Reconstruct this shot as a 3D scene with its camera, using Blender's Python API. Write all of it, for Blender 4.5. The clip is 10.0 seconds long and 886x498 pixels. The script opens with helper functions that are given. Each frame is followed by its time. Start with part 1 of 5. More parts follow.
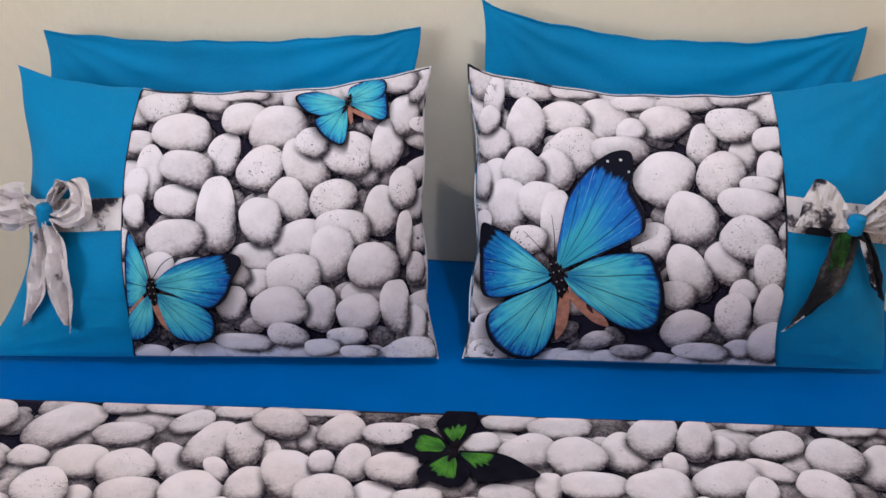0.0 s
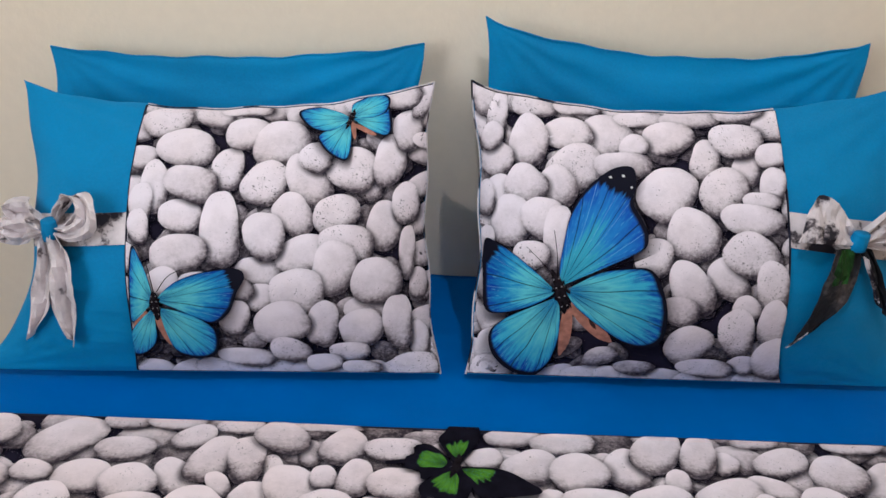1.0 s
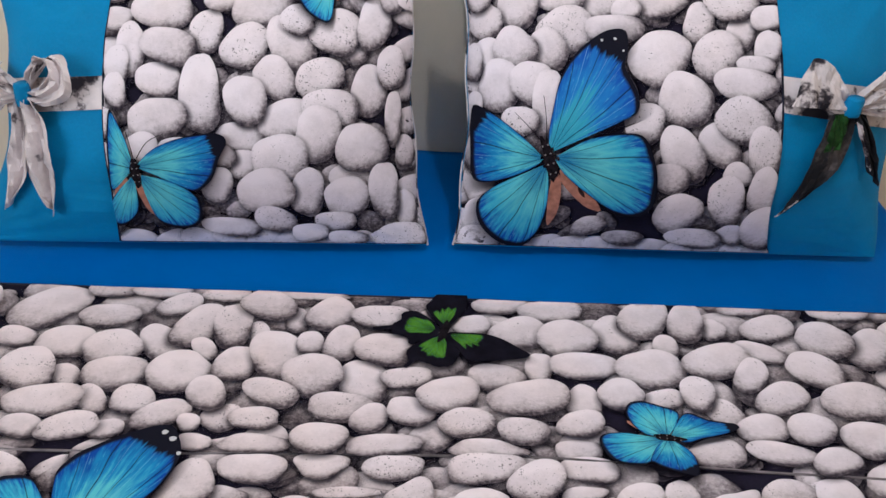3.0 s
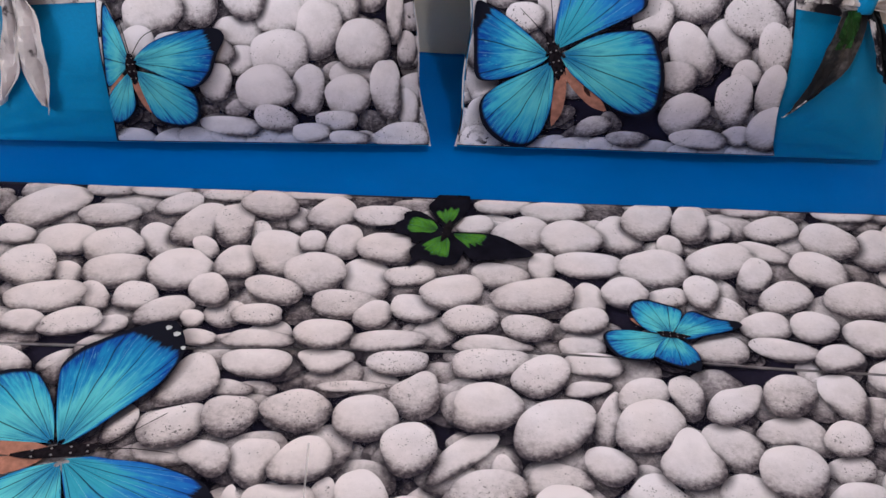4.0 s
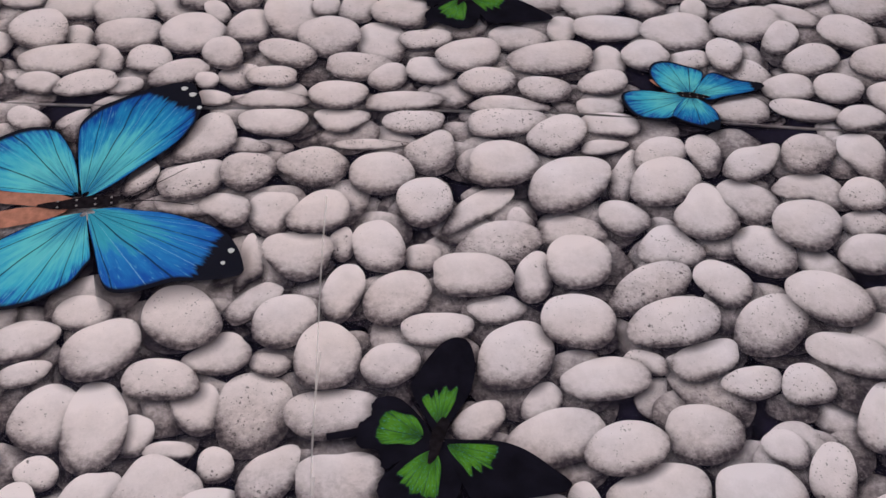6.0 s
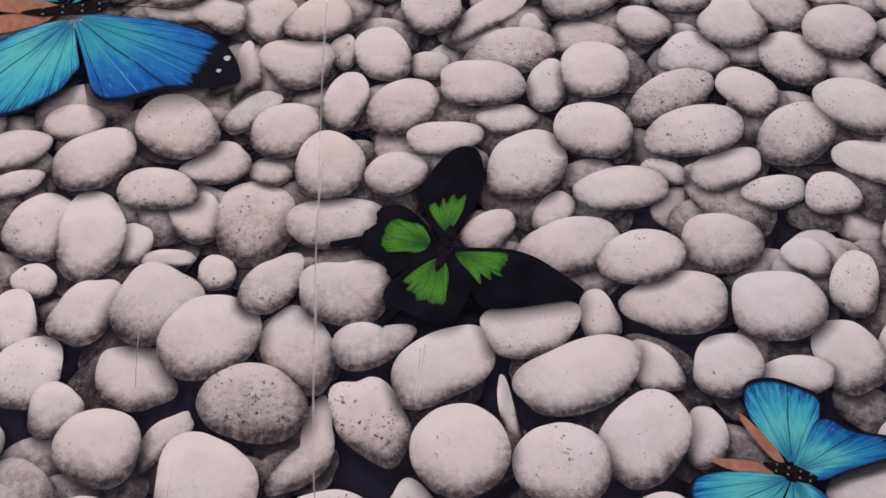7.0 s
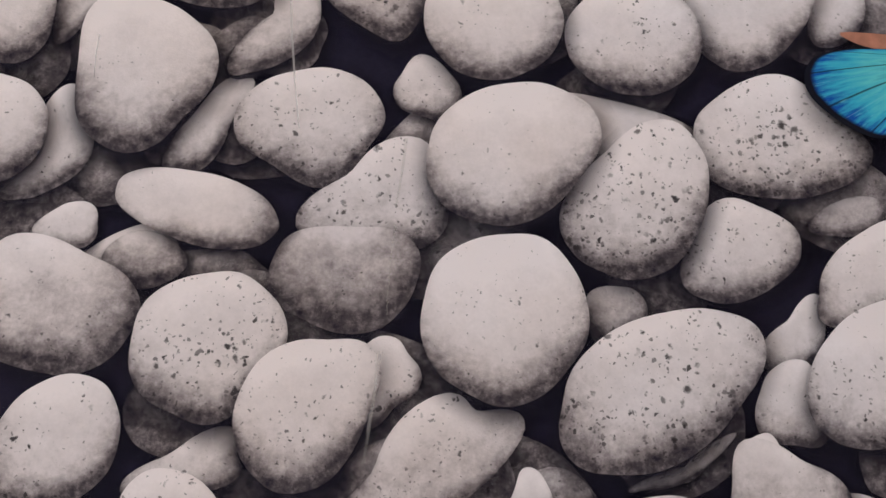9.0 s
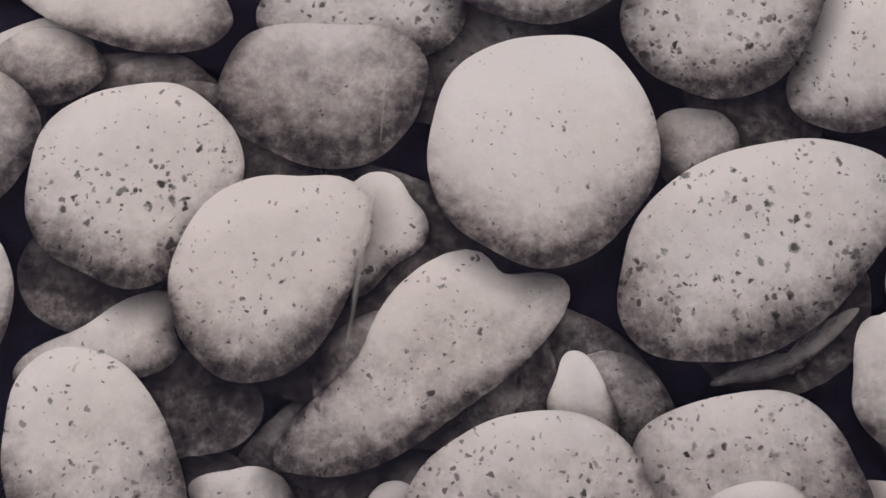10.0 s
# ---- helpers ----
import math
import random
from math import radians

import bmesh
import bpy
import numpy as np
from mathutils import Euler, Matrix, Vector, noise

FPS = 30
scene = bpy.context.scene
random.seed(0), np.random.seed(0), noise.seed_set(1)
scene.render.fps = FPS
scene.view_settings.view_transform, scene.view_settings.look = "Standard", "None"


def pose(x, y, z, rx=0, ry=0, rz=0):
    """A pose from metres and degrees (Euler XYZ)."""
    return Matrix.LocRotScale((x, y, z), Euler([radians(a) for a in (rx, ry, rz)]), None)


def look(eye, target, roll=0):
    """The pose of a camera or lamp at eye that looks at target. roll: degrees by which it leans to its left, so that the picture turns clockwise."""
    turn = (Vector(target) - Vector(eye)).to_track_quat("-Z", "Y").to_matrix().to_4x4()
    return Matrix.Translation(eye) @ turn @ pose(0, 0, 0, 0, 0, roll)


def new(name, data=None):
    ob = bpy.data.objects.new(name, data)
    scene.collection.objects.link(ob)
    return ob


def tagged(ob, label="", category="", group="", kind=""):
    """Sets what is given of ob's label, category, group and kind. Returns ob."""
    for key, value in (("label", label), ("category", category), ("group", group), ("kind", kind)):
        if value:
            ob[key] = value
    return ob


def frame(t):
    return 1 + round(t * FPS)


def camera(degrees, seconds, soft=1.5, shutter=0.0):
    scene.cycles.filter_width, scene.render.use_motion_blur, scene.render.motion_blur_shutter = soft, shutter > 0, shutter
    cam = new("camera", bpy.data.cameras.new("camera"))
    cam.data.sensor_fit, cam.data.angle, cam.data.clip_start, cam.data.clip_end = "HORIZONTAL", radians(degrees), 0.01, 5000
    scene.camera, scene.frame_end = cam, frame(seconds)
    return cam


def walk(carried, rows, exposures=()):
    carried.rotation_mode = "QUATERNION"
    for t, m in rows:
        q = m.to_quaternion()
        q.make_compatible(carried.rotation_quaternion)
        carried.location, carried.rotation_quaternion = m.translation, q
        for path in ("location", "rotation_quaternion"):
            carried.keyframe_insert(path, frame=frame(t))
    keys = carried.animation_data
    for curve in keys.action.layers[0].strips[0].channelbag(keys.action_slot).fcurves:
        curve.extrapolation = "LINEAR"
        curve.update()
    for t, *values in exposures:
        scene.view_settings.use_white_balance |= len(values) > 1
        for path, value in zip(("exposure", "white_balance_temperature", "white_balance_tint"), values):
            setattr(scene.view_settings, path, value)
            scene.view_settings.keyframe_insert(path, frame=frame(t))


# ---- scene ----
# ---- camera and walk ----
cam = camera(50.8, 10.0, soft=1.5)
BED = 0.55                                   # height of the mattress top
ROWS = [
    (0, 0.0, 0.0, 1.5, -4.5, -29.587, 4.815),
    (0.5, -0.0008, -0.0033, 1.5005, -3.943, -29.001, 4.671),
    (1, 0.0054, -0.0003, 1.5034, -3.972, -28.783, 4.73),
    (1.5, 0.0043, -0.0033, 1.4963, -5.203, -29.139, 5.537),
    (2, 0.0033, 0.0008, 1.4851, -5.688, -31.576, 5.845),
    (2.2, 0.0028, -0.0006, 1.4772, -5.572, -32.399, 5.846),
    (3.3, 0.009, -0.0139, 1.43, -5.781, -35.46, 5.314),
    (3.5, 0.0017, -0.0112, 1.4265, -6.433, -36.403, 5.861),
    (4, -0.0011, -0.0194, 1.405, -6.52, -39.245, 6.03),
    (4.5, -0.0006, -0.029, 1.3904, -6.472, -42.267, 5.857),
    (5, 0.0021, -0.0462, 1.3768, -5.872, -45.173, 5.147),
    (5.2, 0.0044, -0.0606, 1.3606, -5.949, -45.822, 5.305),
    (6.3, 0.0144, -0.0746, 1.3475, -5.857, -52.42, 5.182),
    (6.5, 0.0163, -0.0784, 1.3353, -5.947, -53.725, 5.015),
    (7, 0.0206, -0.0923, 1.2891, -5.768, -58.92, 4.889),
    (7.2, 0.0264, -0.0947, 1.267, -5.422, -60.979, 4.59),
    (7.5, 0.0312, -0.1026, 1.2304, -5.182, -63.577, 4.377),
    (8, 0.0295, -0.0977, 1.1734, -5.047, -68.262, 4.492),
    (8.5, 0.0274, -0.0947, 1.1171, -4.608, -73.283, 4.089),
    (9, 0.0283, -0.1164, 1.0526, -5.924, -75.057, 5.348),
    (9.5, 0.0338, -0.1316, 0.9789, -5.96, -77.544, 5.6),
    (10, 0.0271, -0.127, 0.9078, -7.284, -79.69, 7.162),
]
walk(cam, [(t, pose(x, y, z, 90 + tilt, 0, yaw) @ pose(0, 0, 0, 0, 0, roll)) for t, x, y, z, yaw, tilt, roll in ROWS],
     exposures=[(0.0, -0.42, 5950, 9), (3.5, -0.42, 6000, 9), (5.0, -0.58, 6050, 11), (6.5, -0.64, 6200, 10), (8.0, -0.68, 6350, 9), (10.0, -0.72, 6220, 2)])

# ---- light: one ceiling lamp, and a soft lamp from the left in an added, unseen window ----
world = bpy.data.worlds.new("room_air")
world.use_nodes = True
world.node_tree.nodes["Background"].inputs[0].default_value = (0.55, 0.62, 0.72, 1)
world.node_tree.nodes["Background"].inputs[1].default_value = 0.25
scene.world = world
LAMP = (0.24, 0.66, 2.42)
lamp_data = bpy.data.lights.new("ceiling_bulb", "POINT")
lamp_data.energy, lamp_data.shadow_soft_size, lamp_data.color = 33, 0.03, (0.97, 0.97, 1.0)
lamp = new("ceiling_bulb", lamp_data)
lamp.location = LAMP
# area lamp added for soft light from the left; its window is unseen
left_soft_data = bpy.data.lights.new("left_soft_lamp", "AREA")
left_soft_data.shape, left_soft_data.size, left_soft_data.size_y = "RECTANGLE", 1.3, 1.2
left_soft_data.energy, left_soft_data.color = 42, (0.93, 0.97, 1.0)
left_soft_light = new("left_soft_lamp", left_soft_data)
left_soft_light.matrix_world = look((-1.84, -0.75, 1.6), (0.1, 1.2, 0.8))


# ---- materials ----
def material(name, rough=0.8, spec=0.3):
    m = bpy.data.materials.new(name)
    m.use_nodes = True
    b = m.node_tree.nodes["Principled BSDF"]
    b.inputs["Roughness"].default_value = rough
    b.inputs["Specular IOR Level"].default_value = spec
    return m, m.node_tree.nodes, m.node_tree.links, b


def node(nodes, kind, **kw):
    n = nodes.new(kind)
    for k, v in kw.items():
        setattr(n, k, v)
    return n


def maths(nodes, links, op, a, b=None, c=None, clamp=False):
    n = nodes.new("ShaderNodeMath")
    n.operation, n.use_clamp = op, clamp
    for i, v in enumerate((a, b, c)):
        if v is None:
            continue
        if isinstance(v, (int, float)):
            n.inputs[i].default_value = v
        else:
            links.new(v, n.inputs[i])
    return n.outputs[0]


def ramp(nodes, links, fac, stops):
    n = nodes.new("ShaderNodeValToRGB")
    e = n.color_ramp.elements
    while len(e) < len(stops):
        e.new(0.5)
    for el, (p, c) in zip(e, stops):
        el.position, el.color = p, (*c, 1)
    links.new(fac, n.inputs[0])
    return n.outputs[0]


def mixed(nodes, links, fac, a, b, mode="MIX"):
    n = nodes.new("ShaderNodeMix")
    n.data_type, n.blend_type = "RGBA", mode
    for sock, v in ((n.inputs[0], fac), (n.inputs[6], a), (n.inputs[7], b)):
        if isinstance(v, (int, float)):
            sock.default_value = v
        elif isinstance(v, tuple):
            sock.default_value = (*v, 1)
        else:
            links.new(v, sock)
    return n.outputs[2]


def noise_tex(nodes, links, scale, detail=3.0, rough=0.55, vec=None, dims="3D"):
    n = nodes.new("ShaderNodeTexNoise")
    n.noise_dimensions = dims
    n.inputs["Scale"].default_value, n.inputs["Detail"].default_value, n.inputs["Roughness"].default_value = scale, detail, rough
    if vec is None:
        tc = nodes.new("ShaderNodeTexCoord")
        vec = tc.outputs["Object"]
    links.new(vec, n.inputs["Vector"])
    return n.outputs["Fac"]


def weave_bump(nodes, links, b, strength=0.15, fine=900.0, broad=18.0, broad_amount=0.6, folds=0.0):
    """Cloth: a fine thread grain and broad soft rumples."""
    fine_n = noise_tex(nodes, links, fine, 1.0)
    broad_n = noise_tex(nodes, links, broad, 3.0)
    h = maths(nodes, links, "ADD", maths(nodes, links, "MULTIPLY", fine_n, 0.12), maths(nodes, links, "MULTIPLY", broad_n, broad_amount))
    if folds:
        mp, tc = nodes.new("ShaderNodeMapping"), nodes.new("ShaderNodeTexCoord")
        mp.inputs["Rotation"].default_value, mp.inputs["Scale"].default_value = (0.3, 0.5, 0.4), (3.0, 6.0, 17.0)
        links.new(tc.outputs["Object"], mp.inputs["Vector"])
        fold_n = maths(nodes, links, "POWER", noise_tex(nodes, links, 1.0, 2.0, 0.5, mp.outputs[0]), 2.0)
        h = maths(nodes, links, "ADD", h, maths(nodes, links, "MULTIPLY", fold_n, folds))
    bump = nodes.new("ShaderNodeBump")
    bump.inputs["Strength"].default_value, bump.inputs["Distance"].default_value = strength, 0.012
    links.new(h, bump.inputs["Height"])
    links.new(bump.outputs[0], b.inputs["Normal"])


def cloth(name, colour, vary=0.12, rough=0.75, strength=0.25, broad=14.0, sheen=0.1, folds=0.0):
    m, ns, ls, b = material(name, rough, 0.25)
    n1 = noise_tex(ns, ls, 6.0, 3.0)
    n2 = noise_tex(ns, ls, 260.0, 2.0)
    f = maths(ns, ls, "ADD", maths(ns, ls, "MULTIPLY", n1, 0.7), maths(ns, ls, "MULTIPLY", n2, 0.3))
    lo, hi = tuple(c * (1 - vary) for c in colour), tuple(min(1, c * (1 + vary)) for c in colour)
    ls.new(ramp(ns, ls, f, [(0.3, lo), (0.7, hi)]), b.inputs["Base Color"])
    b.inputs["Sheen Weight"].default_value = sheen
    b.inputs["Specular IOR Level"].default_value = 0.25 if sheen else 0.1
    b.inputs["Sheen Roughness"].default_value = 0.5
    weave_bump(ns, ls, b, strength, broad=broad, folds=folds)
    return m


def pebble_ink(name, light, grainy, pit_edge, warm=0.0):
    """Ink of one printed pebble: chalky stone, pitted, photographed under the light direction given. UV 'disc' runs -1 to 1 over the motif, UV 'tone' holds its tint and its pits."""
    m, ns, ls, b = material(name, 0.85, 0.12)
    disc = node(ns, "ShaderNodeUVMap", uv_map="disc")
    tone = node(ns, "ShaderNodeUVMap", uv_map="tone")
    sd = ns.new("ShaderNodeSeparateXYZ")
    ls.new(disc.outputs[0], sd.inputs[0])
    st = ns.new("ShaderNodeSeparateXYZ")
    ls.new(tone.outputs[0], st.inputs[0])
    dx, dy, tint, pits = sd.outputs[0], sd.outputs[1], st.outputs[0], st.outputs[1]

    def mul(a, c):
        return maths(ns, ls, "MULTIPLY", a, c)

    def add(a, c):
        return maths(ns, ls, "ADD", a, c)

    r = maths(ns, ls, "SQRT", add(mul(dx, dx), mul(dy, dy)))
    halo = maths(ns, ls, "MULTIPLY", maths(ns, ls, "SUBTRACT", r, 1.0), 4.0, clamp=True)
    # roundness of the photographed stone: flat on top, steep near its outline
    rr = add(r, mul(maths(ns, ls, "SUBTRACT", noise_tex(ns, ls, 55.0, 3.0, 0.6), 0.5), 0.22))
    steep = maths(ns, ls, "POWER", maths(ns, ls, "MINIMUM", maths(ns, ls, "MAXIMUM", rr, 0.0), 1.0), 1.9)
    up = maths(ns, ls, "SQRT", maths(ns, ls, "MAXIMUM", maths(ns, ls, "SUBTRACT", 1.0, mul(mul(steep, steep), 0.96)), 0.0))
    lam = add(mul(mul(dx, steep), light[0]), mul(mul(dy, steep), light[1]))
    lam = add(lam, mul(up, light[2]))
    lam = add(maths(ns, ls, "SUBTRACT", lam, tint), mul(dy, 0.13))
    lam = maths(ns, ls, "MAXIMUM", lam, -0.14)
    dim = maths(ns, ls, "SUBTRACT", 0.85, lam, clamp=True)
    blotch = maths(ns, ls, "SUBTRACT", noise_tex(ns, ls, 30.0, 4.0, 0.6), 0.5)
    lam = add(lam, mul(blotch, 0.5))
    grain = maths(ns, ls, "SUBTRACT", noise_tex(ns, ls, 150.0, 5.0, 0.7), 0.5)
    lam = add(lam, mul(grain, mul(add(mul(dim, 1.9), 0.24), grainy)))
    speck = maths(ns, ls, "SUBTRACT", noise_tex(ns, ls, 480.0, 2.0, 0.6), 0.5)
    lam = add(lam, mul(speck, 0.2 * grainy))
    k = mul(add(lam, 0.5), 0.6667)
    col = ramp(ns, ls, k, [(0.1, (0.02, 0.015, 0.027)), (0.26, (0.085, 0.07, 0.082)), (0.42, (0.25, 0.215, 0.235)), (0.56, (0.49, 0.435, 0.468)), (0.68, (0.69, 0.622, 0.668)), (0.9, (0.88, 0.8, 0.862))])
    # a faint ochre or cool cast from stone to stone
    cast = noise_tex(ns, ls, 9.0, 2.0)
    col = mixed(ns, ls, 0.5, col, ramp(ns, ls, cast, [(0.35, (0.97, 0.98, 1.0)), (0.65, (1.0, 0.97, 0.94))]), "MULTIPLY")
    if warm:
        where, wide = ns.new("ShaderNodeTexCoord"), ns.new("ShaderNodeSeparateXYZ")
        ls.new(where.outputs["Object"], wide.inputs[0])
        side = maths(ns, ls, "ADD", mul(add(wide.outputs[0], mul(cast, -0.4)), -2.0), 0.42, clamp=True)
        col = mixed(ns, ls, mul(side, warm), col, mixed(ns, ls, 1.0, col, (0.95, 0.84, 0.73), "MULTIPLY"))
    # pits: small dark dots, denser on some stones
    tc = ns.new("ShaderNodeTexCoord")
    wob = node(ns, "ShaderNodeVectorMath", operation="ADD")
    nz = ns.new("ShaderNodeTexNoise")
    nz.inputs["Scale"].default_value = 210.0
    ls.new(tc.outputs["Object"], nz.inputs["Vector"])
    sc = node(ns, "ShaderNodeVectorMath", operation="SCALE")
    ls.new(nz.outputs["Color"], sc.inputs[0])
    sc.inputs["Scale"].default_value = 0.006
    ls.new(tc.outputs["Object"], wob.inputs[0])
    ls.new(sc.outputs[0], wob.inputs[1])
    crowd = mul(maths(ns, ls, "SUBTRACT", noise_tex(ns, ls, 42.0, 2.0), 0.55), 0.9)
    crowd = add(crowd, mul(dy, -0.1))
    for scale, need, reach, dark in ((120.0, 0.92, 0.62, 0.95), (210.0, 0.84, 0.72, 0.95), (380.0, 0.8, 0.8, 0.85)):
        vor = ns.new("ShaderNodeTexVoronoi")
        vor.inputs["Scale"].default_value = scale
        ls.new(wob.outputs[0], vor.inputs["Vector"])
        sep = ns.new("ShaderNodeSeparateColor")
        ls.new(vor.outputs["Color"], sep.inputs[0])
        size = mul(maths(ns, ls, "SUBTRACT", add(add(sep.outputs[0], pits), crowd), need, clamp=True), reach)
        pit = maths(ns, ls, "MULTIPLY", maths(ns, ls, "SUBTRACT", size, vor.outputs["Distance"]), pit_edge, clamp=True)
        col = mixed(ns, ls, mul(mul(pit, dark), add(mul(sep.outputs[1], 0.45), 0.55)), col, (0.028, 0.022, 0.026))
    outside = maths(ns, ls, "GREATER_THAN", halo, 0.0005)
    col = mixed(ns, ls, outside, col, (0.014, 0.011, 0.023))
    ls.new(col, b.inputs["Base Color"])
    weave_bump(ns, ls, b, 0.12, broad=22.0)
    # thin ink round the stone: the printed dark of the gap, deepest on the side away from the light
    thin = maths(ns, ls, "POWER", maths(ns, ls, "SUBTRACT", 1.0, halo), 1.3)
    away = add(mul(dx, -light[0]), mul(dy, -light[1]))
    thin = mul(thin, maths(ns, ls, "ADD", mul(away, 0.75), 0.46, clamp=True))
    ls.new(add(mul(mul(thin, 0.92), outside), maths(ns, ls, "SUBTRACT", 1.0, outside)), b.inputs["Alpha"])
    return m


def wing_ink(name, stops, rim, streak):
    """Ink of a printed butterfly wing. UV 'fan': along the wing's margin and out from its root; UV 'span': root to tip and across."""
    m, ns, ls, b = material(name, 0.8, 0.12)
    fan = node(ns, "ShaderNodeUVMap", uv_map="fan")
    span = node(ns, "ShaderNodeUVMap", uv_map="span")
    sf, ss = ns.new("ShaderNodeSeparateXYZ"), ns.new("ShaderNodeSeparateXYZ")
    ls.new(fan.outputs[0], sf.inputs[0])
    ls.new(span.outputs[0], ss.inputs[0])
    u, v, s = sf.outputs[0], sf.outputs[1], ss.outputs[0]
    comb = ns.new("ShaderNodeCombineXYZ")
    ls.new(maths(ns, ls, "MULTIPLY", u, 46.0), comb.inputs[0])
    ls.new(maths(ns, ls, "MULTIPLY", v, 3.2), comb.inputs[1])
    ray_n = noise_tex(ns, ls, 1.0, 4.0, 0.6, comb.outputs[0])
    blotch = noise_tex(ns, ls, 30.0, 3.0)
    f = maths(ns, ls, "ADD", v, maths(ns, ls, "MULTIPLY", maths(ns, ls, "SUBTRACT", ray_n, 0.5), 0.85))
    f = maths(ns, ls, "ADD", f, maths(ns, ls, "MULTIPLY", maths(ns, ls, "SUBTRACT", blotch, 0.5), 0.25))
    col = ramp(ns, ls, f, stops)
    # veins
    w = maths(ns, ls, "PINGPONG", maths(ns, ls, "ADD", maths(ns, ls, "MULTIPLY", u, 8.0), maths(ns, ls, "MULTIPLY", maths(ns, ls, "SUBTRACT", noise_tex(ns, ls, 14.0, 1.0), 0.5), 0.3)), 0.5)
    width = maths(ns, ls, "ADD", 0.022, maths(ns, ls, "DIVIDE", 0.014, maths(ns, ls, "ADD", v, 0.12)))
    vein = maths(ns, ls, "MULTIPLY", maths(ns, ls, "SUBTRACT", width, w), 40.0, clamp=True)
    col = mixed(ns, ls, maths(ns, ls, "MULTIPLY", vein, 0.85), col, (0.006, 0.02, 0.05))
    pale = maths(ns, ls, "PINGPONG", maths(ns, ls, "ADD", maths(ns, ls, "MULTIPLY", u, 8.0), 0.62), 0.5)
    pale = maths(ns, ls, "MULTIPLY", maths(ns, ls, "SUBTRACT", 0.012, pale), 90.0, clamp=True)
    col = mixed(ns, ls, maths(ns, ls, "MULTIPLY", pale, streak), col, (0.36, 0.62, 0.78))
    comb2 = ns.new("ShaderNodeCombineXYZ")
    ls.new(maths(ns, ls, "MULTIPLY", u, 150.0), comb2.inputs[0])
    ls.new(maths(ns, ls, "MULTIPLY", v, 9.0), comb2.inputs[1])
    scratch = maths(ns, ls, "MULTIPLY", maths(ns, ls, "SUBTRACT", noise_tex(ns, ls, 1.0, 2.0, 0.5, comb2.outputs[0]), 0.6), 6.0, clamp=True)
    col = mixed(ns, ls, maths(ns, ls, "MULTIPLY", scratch, 0.6), col, (0.16, 0.52, 0.68))
    # dark margin, and a dark tip on fore wings
    k = maths(ns, ls, "ADD", v, maths(ns, ls, "MULTIPLY", maths(ns, ls, "SUBTRACT", blotch, 0.5), 0.05))
    margin = maths(ns, ls, "MULTIPLY", maths(ns, ls, "SUBTRACT", k, 0.925), 28.0, clamp=True)
    tip = maths(ns, ls, "MULTIPLY", maths(ns, ls, "SUBTRACT", maths(ns, ls, "ADD", s, maths(ns, ls, "MULTIPLY", maths(ns, ls, "SUBTRACT", ray_n, 0.5), 0.16)), rim), 26.0, clamp=True)
    col = mixed(ns, ls, maths(ns, ls, "MAXIMUM", margin, tip), col, (0.006, 0.006, 0.014))
    ls.new(col, b.inputs["Base Color"])
    weave_bump(ns, ls, b, 0.1, broad=22.0)
    return m


def plain(name, colour, rough=0.7, vary=0.1, scale=40.0, spec=0.2):
    m, ns, ls, b = material(name, rough, spec)
    f = noise_tex(ns, ls, scale, 4.0)
    ls.new(ramp(ns, ls, f, [(0.3, tuple(c * (1 - vary) for c in colour)), (0.7, tuple(min(1, c * (1 + vary)) for c in colour))]), b.inputs["Base Color"])
    return m


def plaster(name, colour, vary=0.04):
    m, ns, ls, b = material(name, 0.62, 0.3)
    f = maths(ns, ls, "ADD", maths(ns, ls, "MULTIPLY", noise_tex(ns, ls, 1.6, 4.0), 0.6), maths(ns, ls, "MULTIPLY", noise_tex(ns, ls, 45.0, 3.0), 0.4))
    ls.new(ramp(ns, ls, f, [(0.3, tuple(c * (1 - vary) for c in colour)), (0.7, tuple(min(1, c * (1 + vary)) for c in colour))]), b.inputs["Base Color"])
    bump = ns.new("ShaderNodeBump")
    bump.inputs["Strength"].default_value, bump.inputs["Distance"].default_value = 0.15, 0.004
    ls.new(noise_tex(ns, ls, 130.0, 3.0), bump.inputs["Height"])
    ls.new(bump.outputs[0], b.inputs["Normal"])
    return m


BLUE = cloth("turquoise_cotton", (0.002, 0.228, 0.5), 0.16, 0.7, 0.5, sheen=0.03, folds=1.6)
SHEET = cloth("blue_cotton_sheet", (0.001, 0.132, 0.47), 0.1, 0.7, 0.4, broad=9.0, sheen=0.0, folds=0.8)
GROUND = cloth("dark_print_ground", (0.015, 0.012, 0.026), 0.4, 0.9, 0.12, broad=22.0, sheen=0.0)
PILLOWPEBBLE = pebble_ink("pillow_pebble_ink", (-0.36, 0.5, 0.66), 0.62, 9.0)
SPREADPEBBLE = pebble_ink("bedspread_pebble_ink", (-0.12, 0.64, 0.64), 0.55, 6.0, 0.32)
MORPHO = wing_ink("teal_wing_ink", [(0.05, (0.015, 0.17, 0.34)), (0.4, (0.12, 0.55, 0.62)), (0.64, (0.02, 0.25, 0.52)), (0.95, (0.006, 0.06, 0.32))], 0.81, 0.35)
DEEPINK = wing_ink("deep_blue_wing_ink", [(0.08, (0.03, 0.28, 0.42)), (0.36, (0.05, 0.36, 0.5)), (0.58, (0.022, 0.2, 0.54)), (0.92, (0.011, 0.09, 0.42))], 0.77, 0.7)
HINDINK = wing_ink("teal_hind_wing_ink", [(0.08, (0.015, 0.18, 0.38)), (0.46, (0.13, 0.57, 0.63)), (0.74, (0.05, 0.4, 0.6)), (0.98, (0.007, 0.08, 0.38))], 1.4, 0.3)
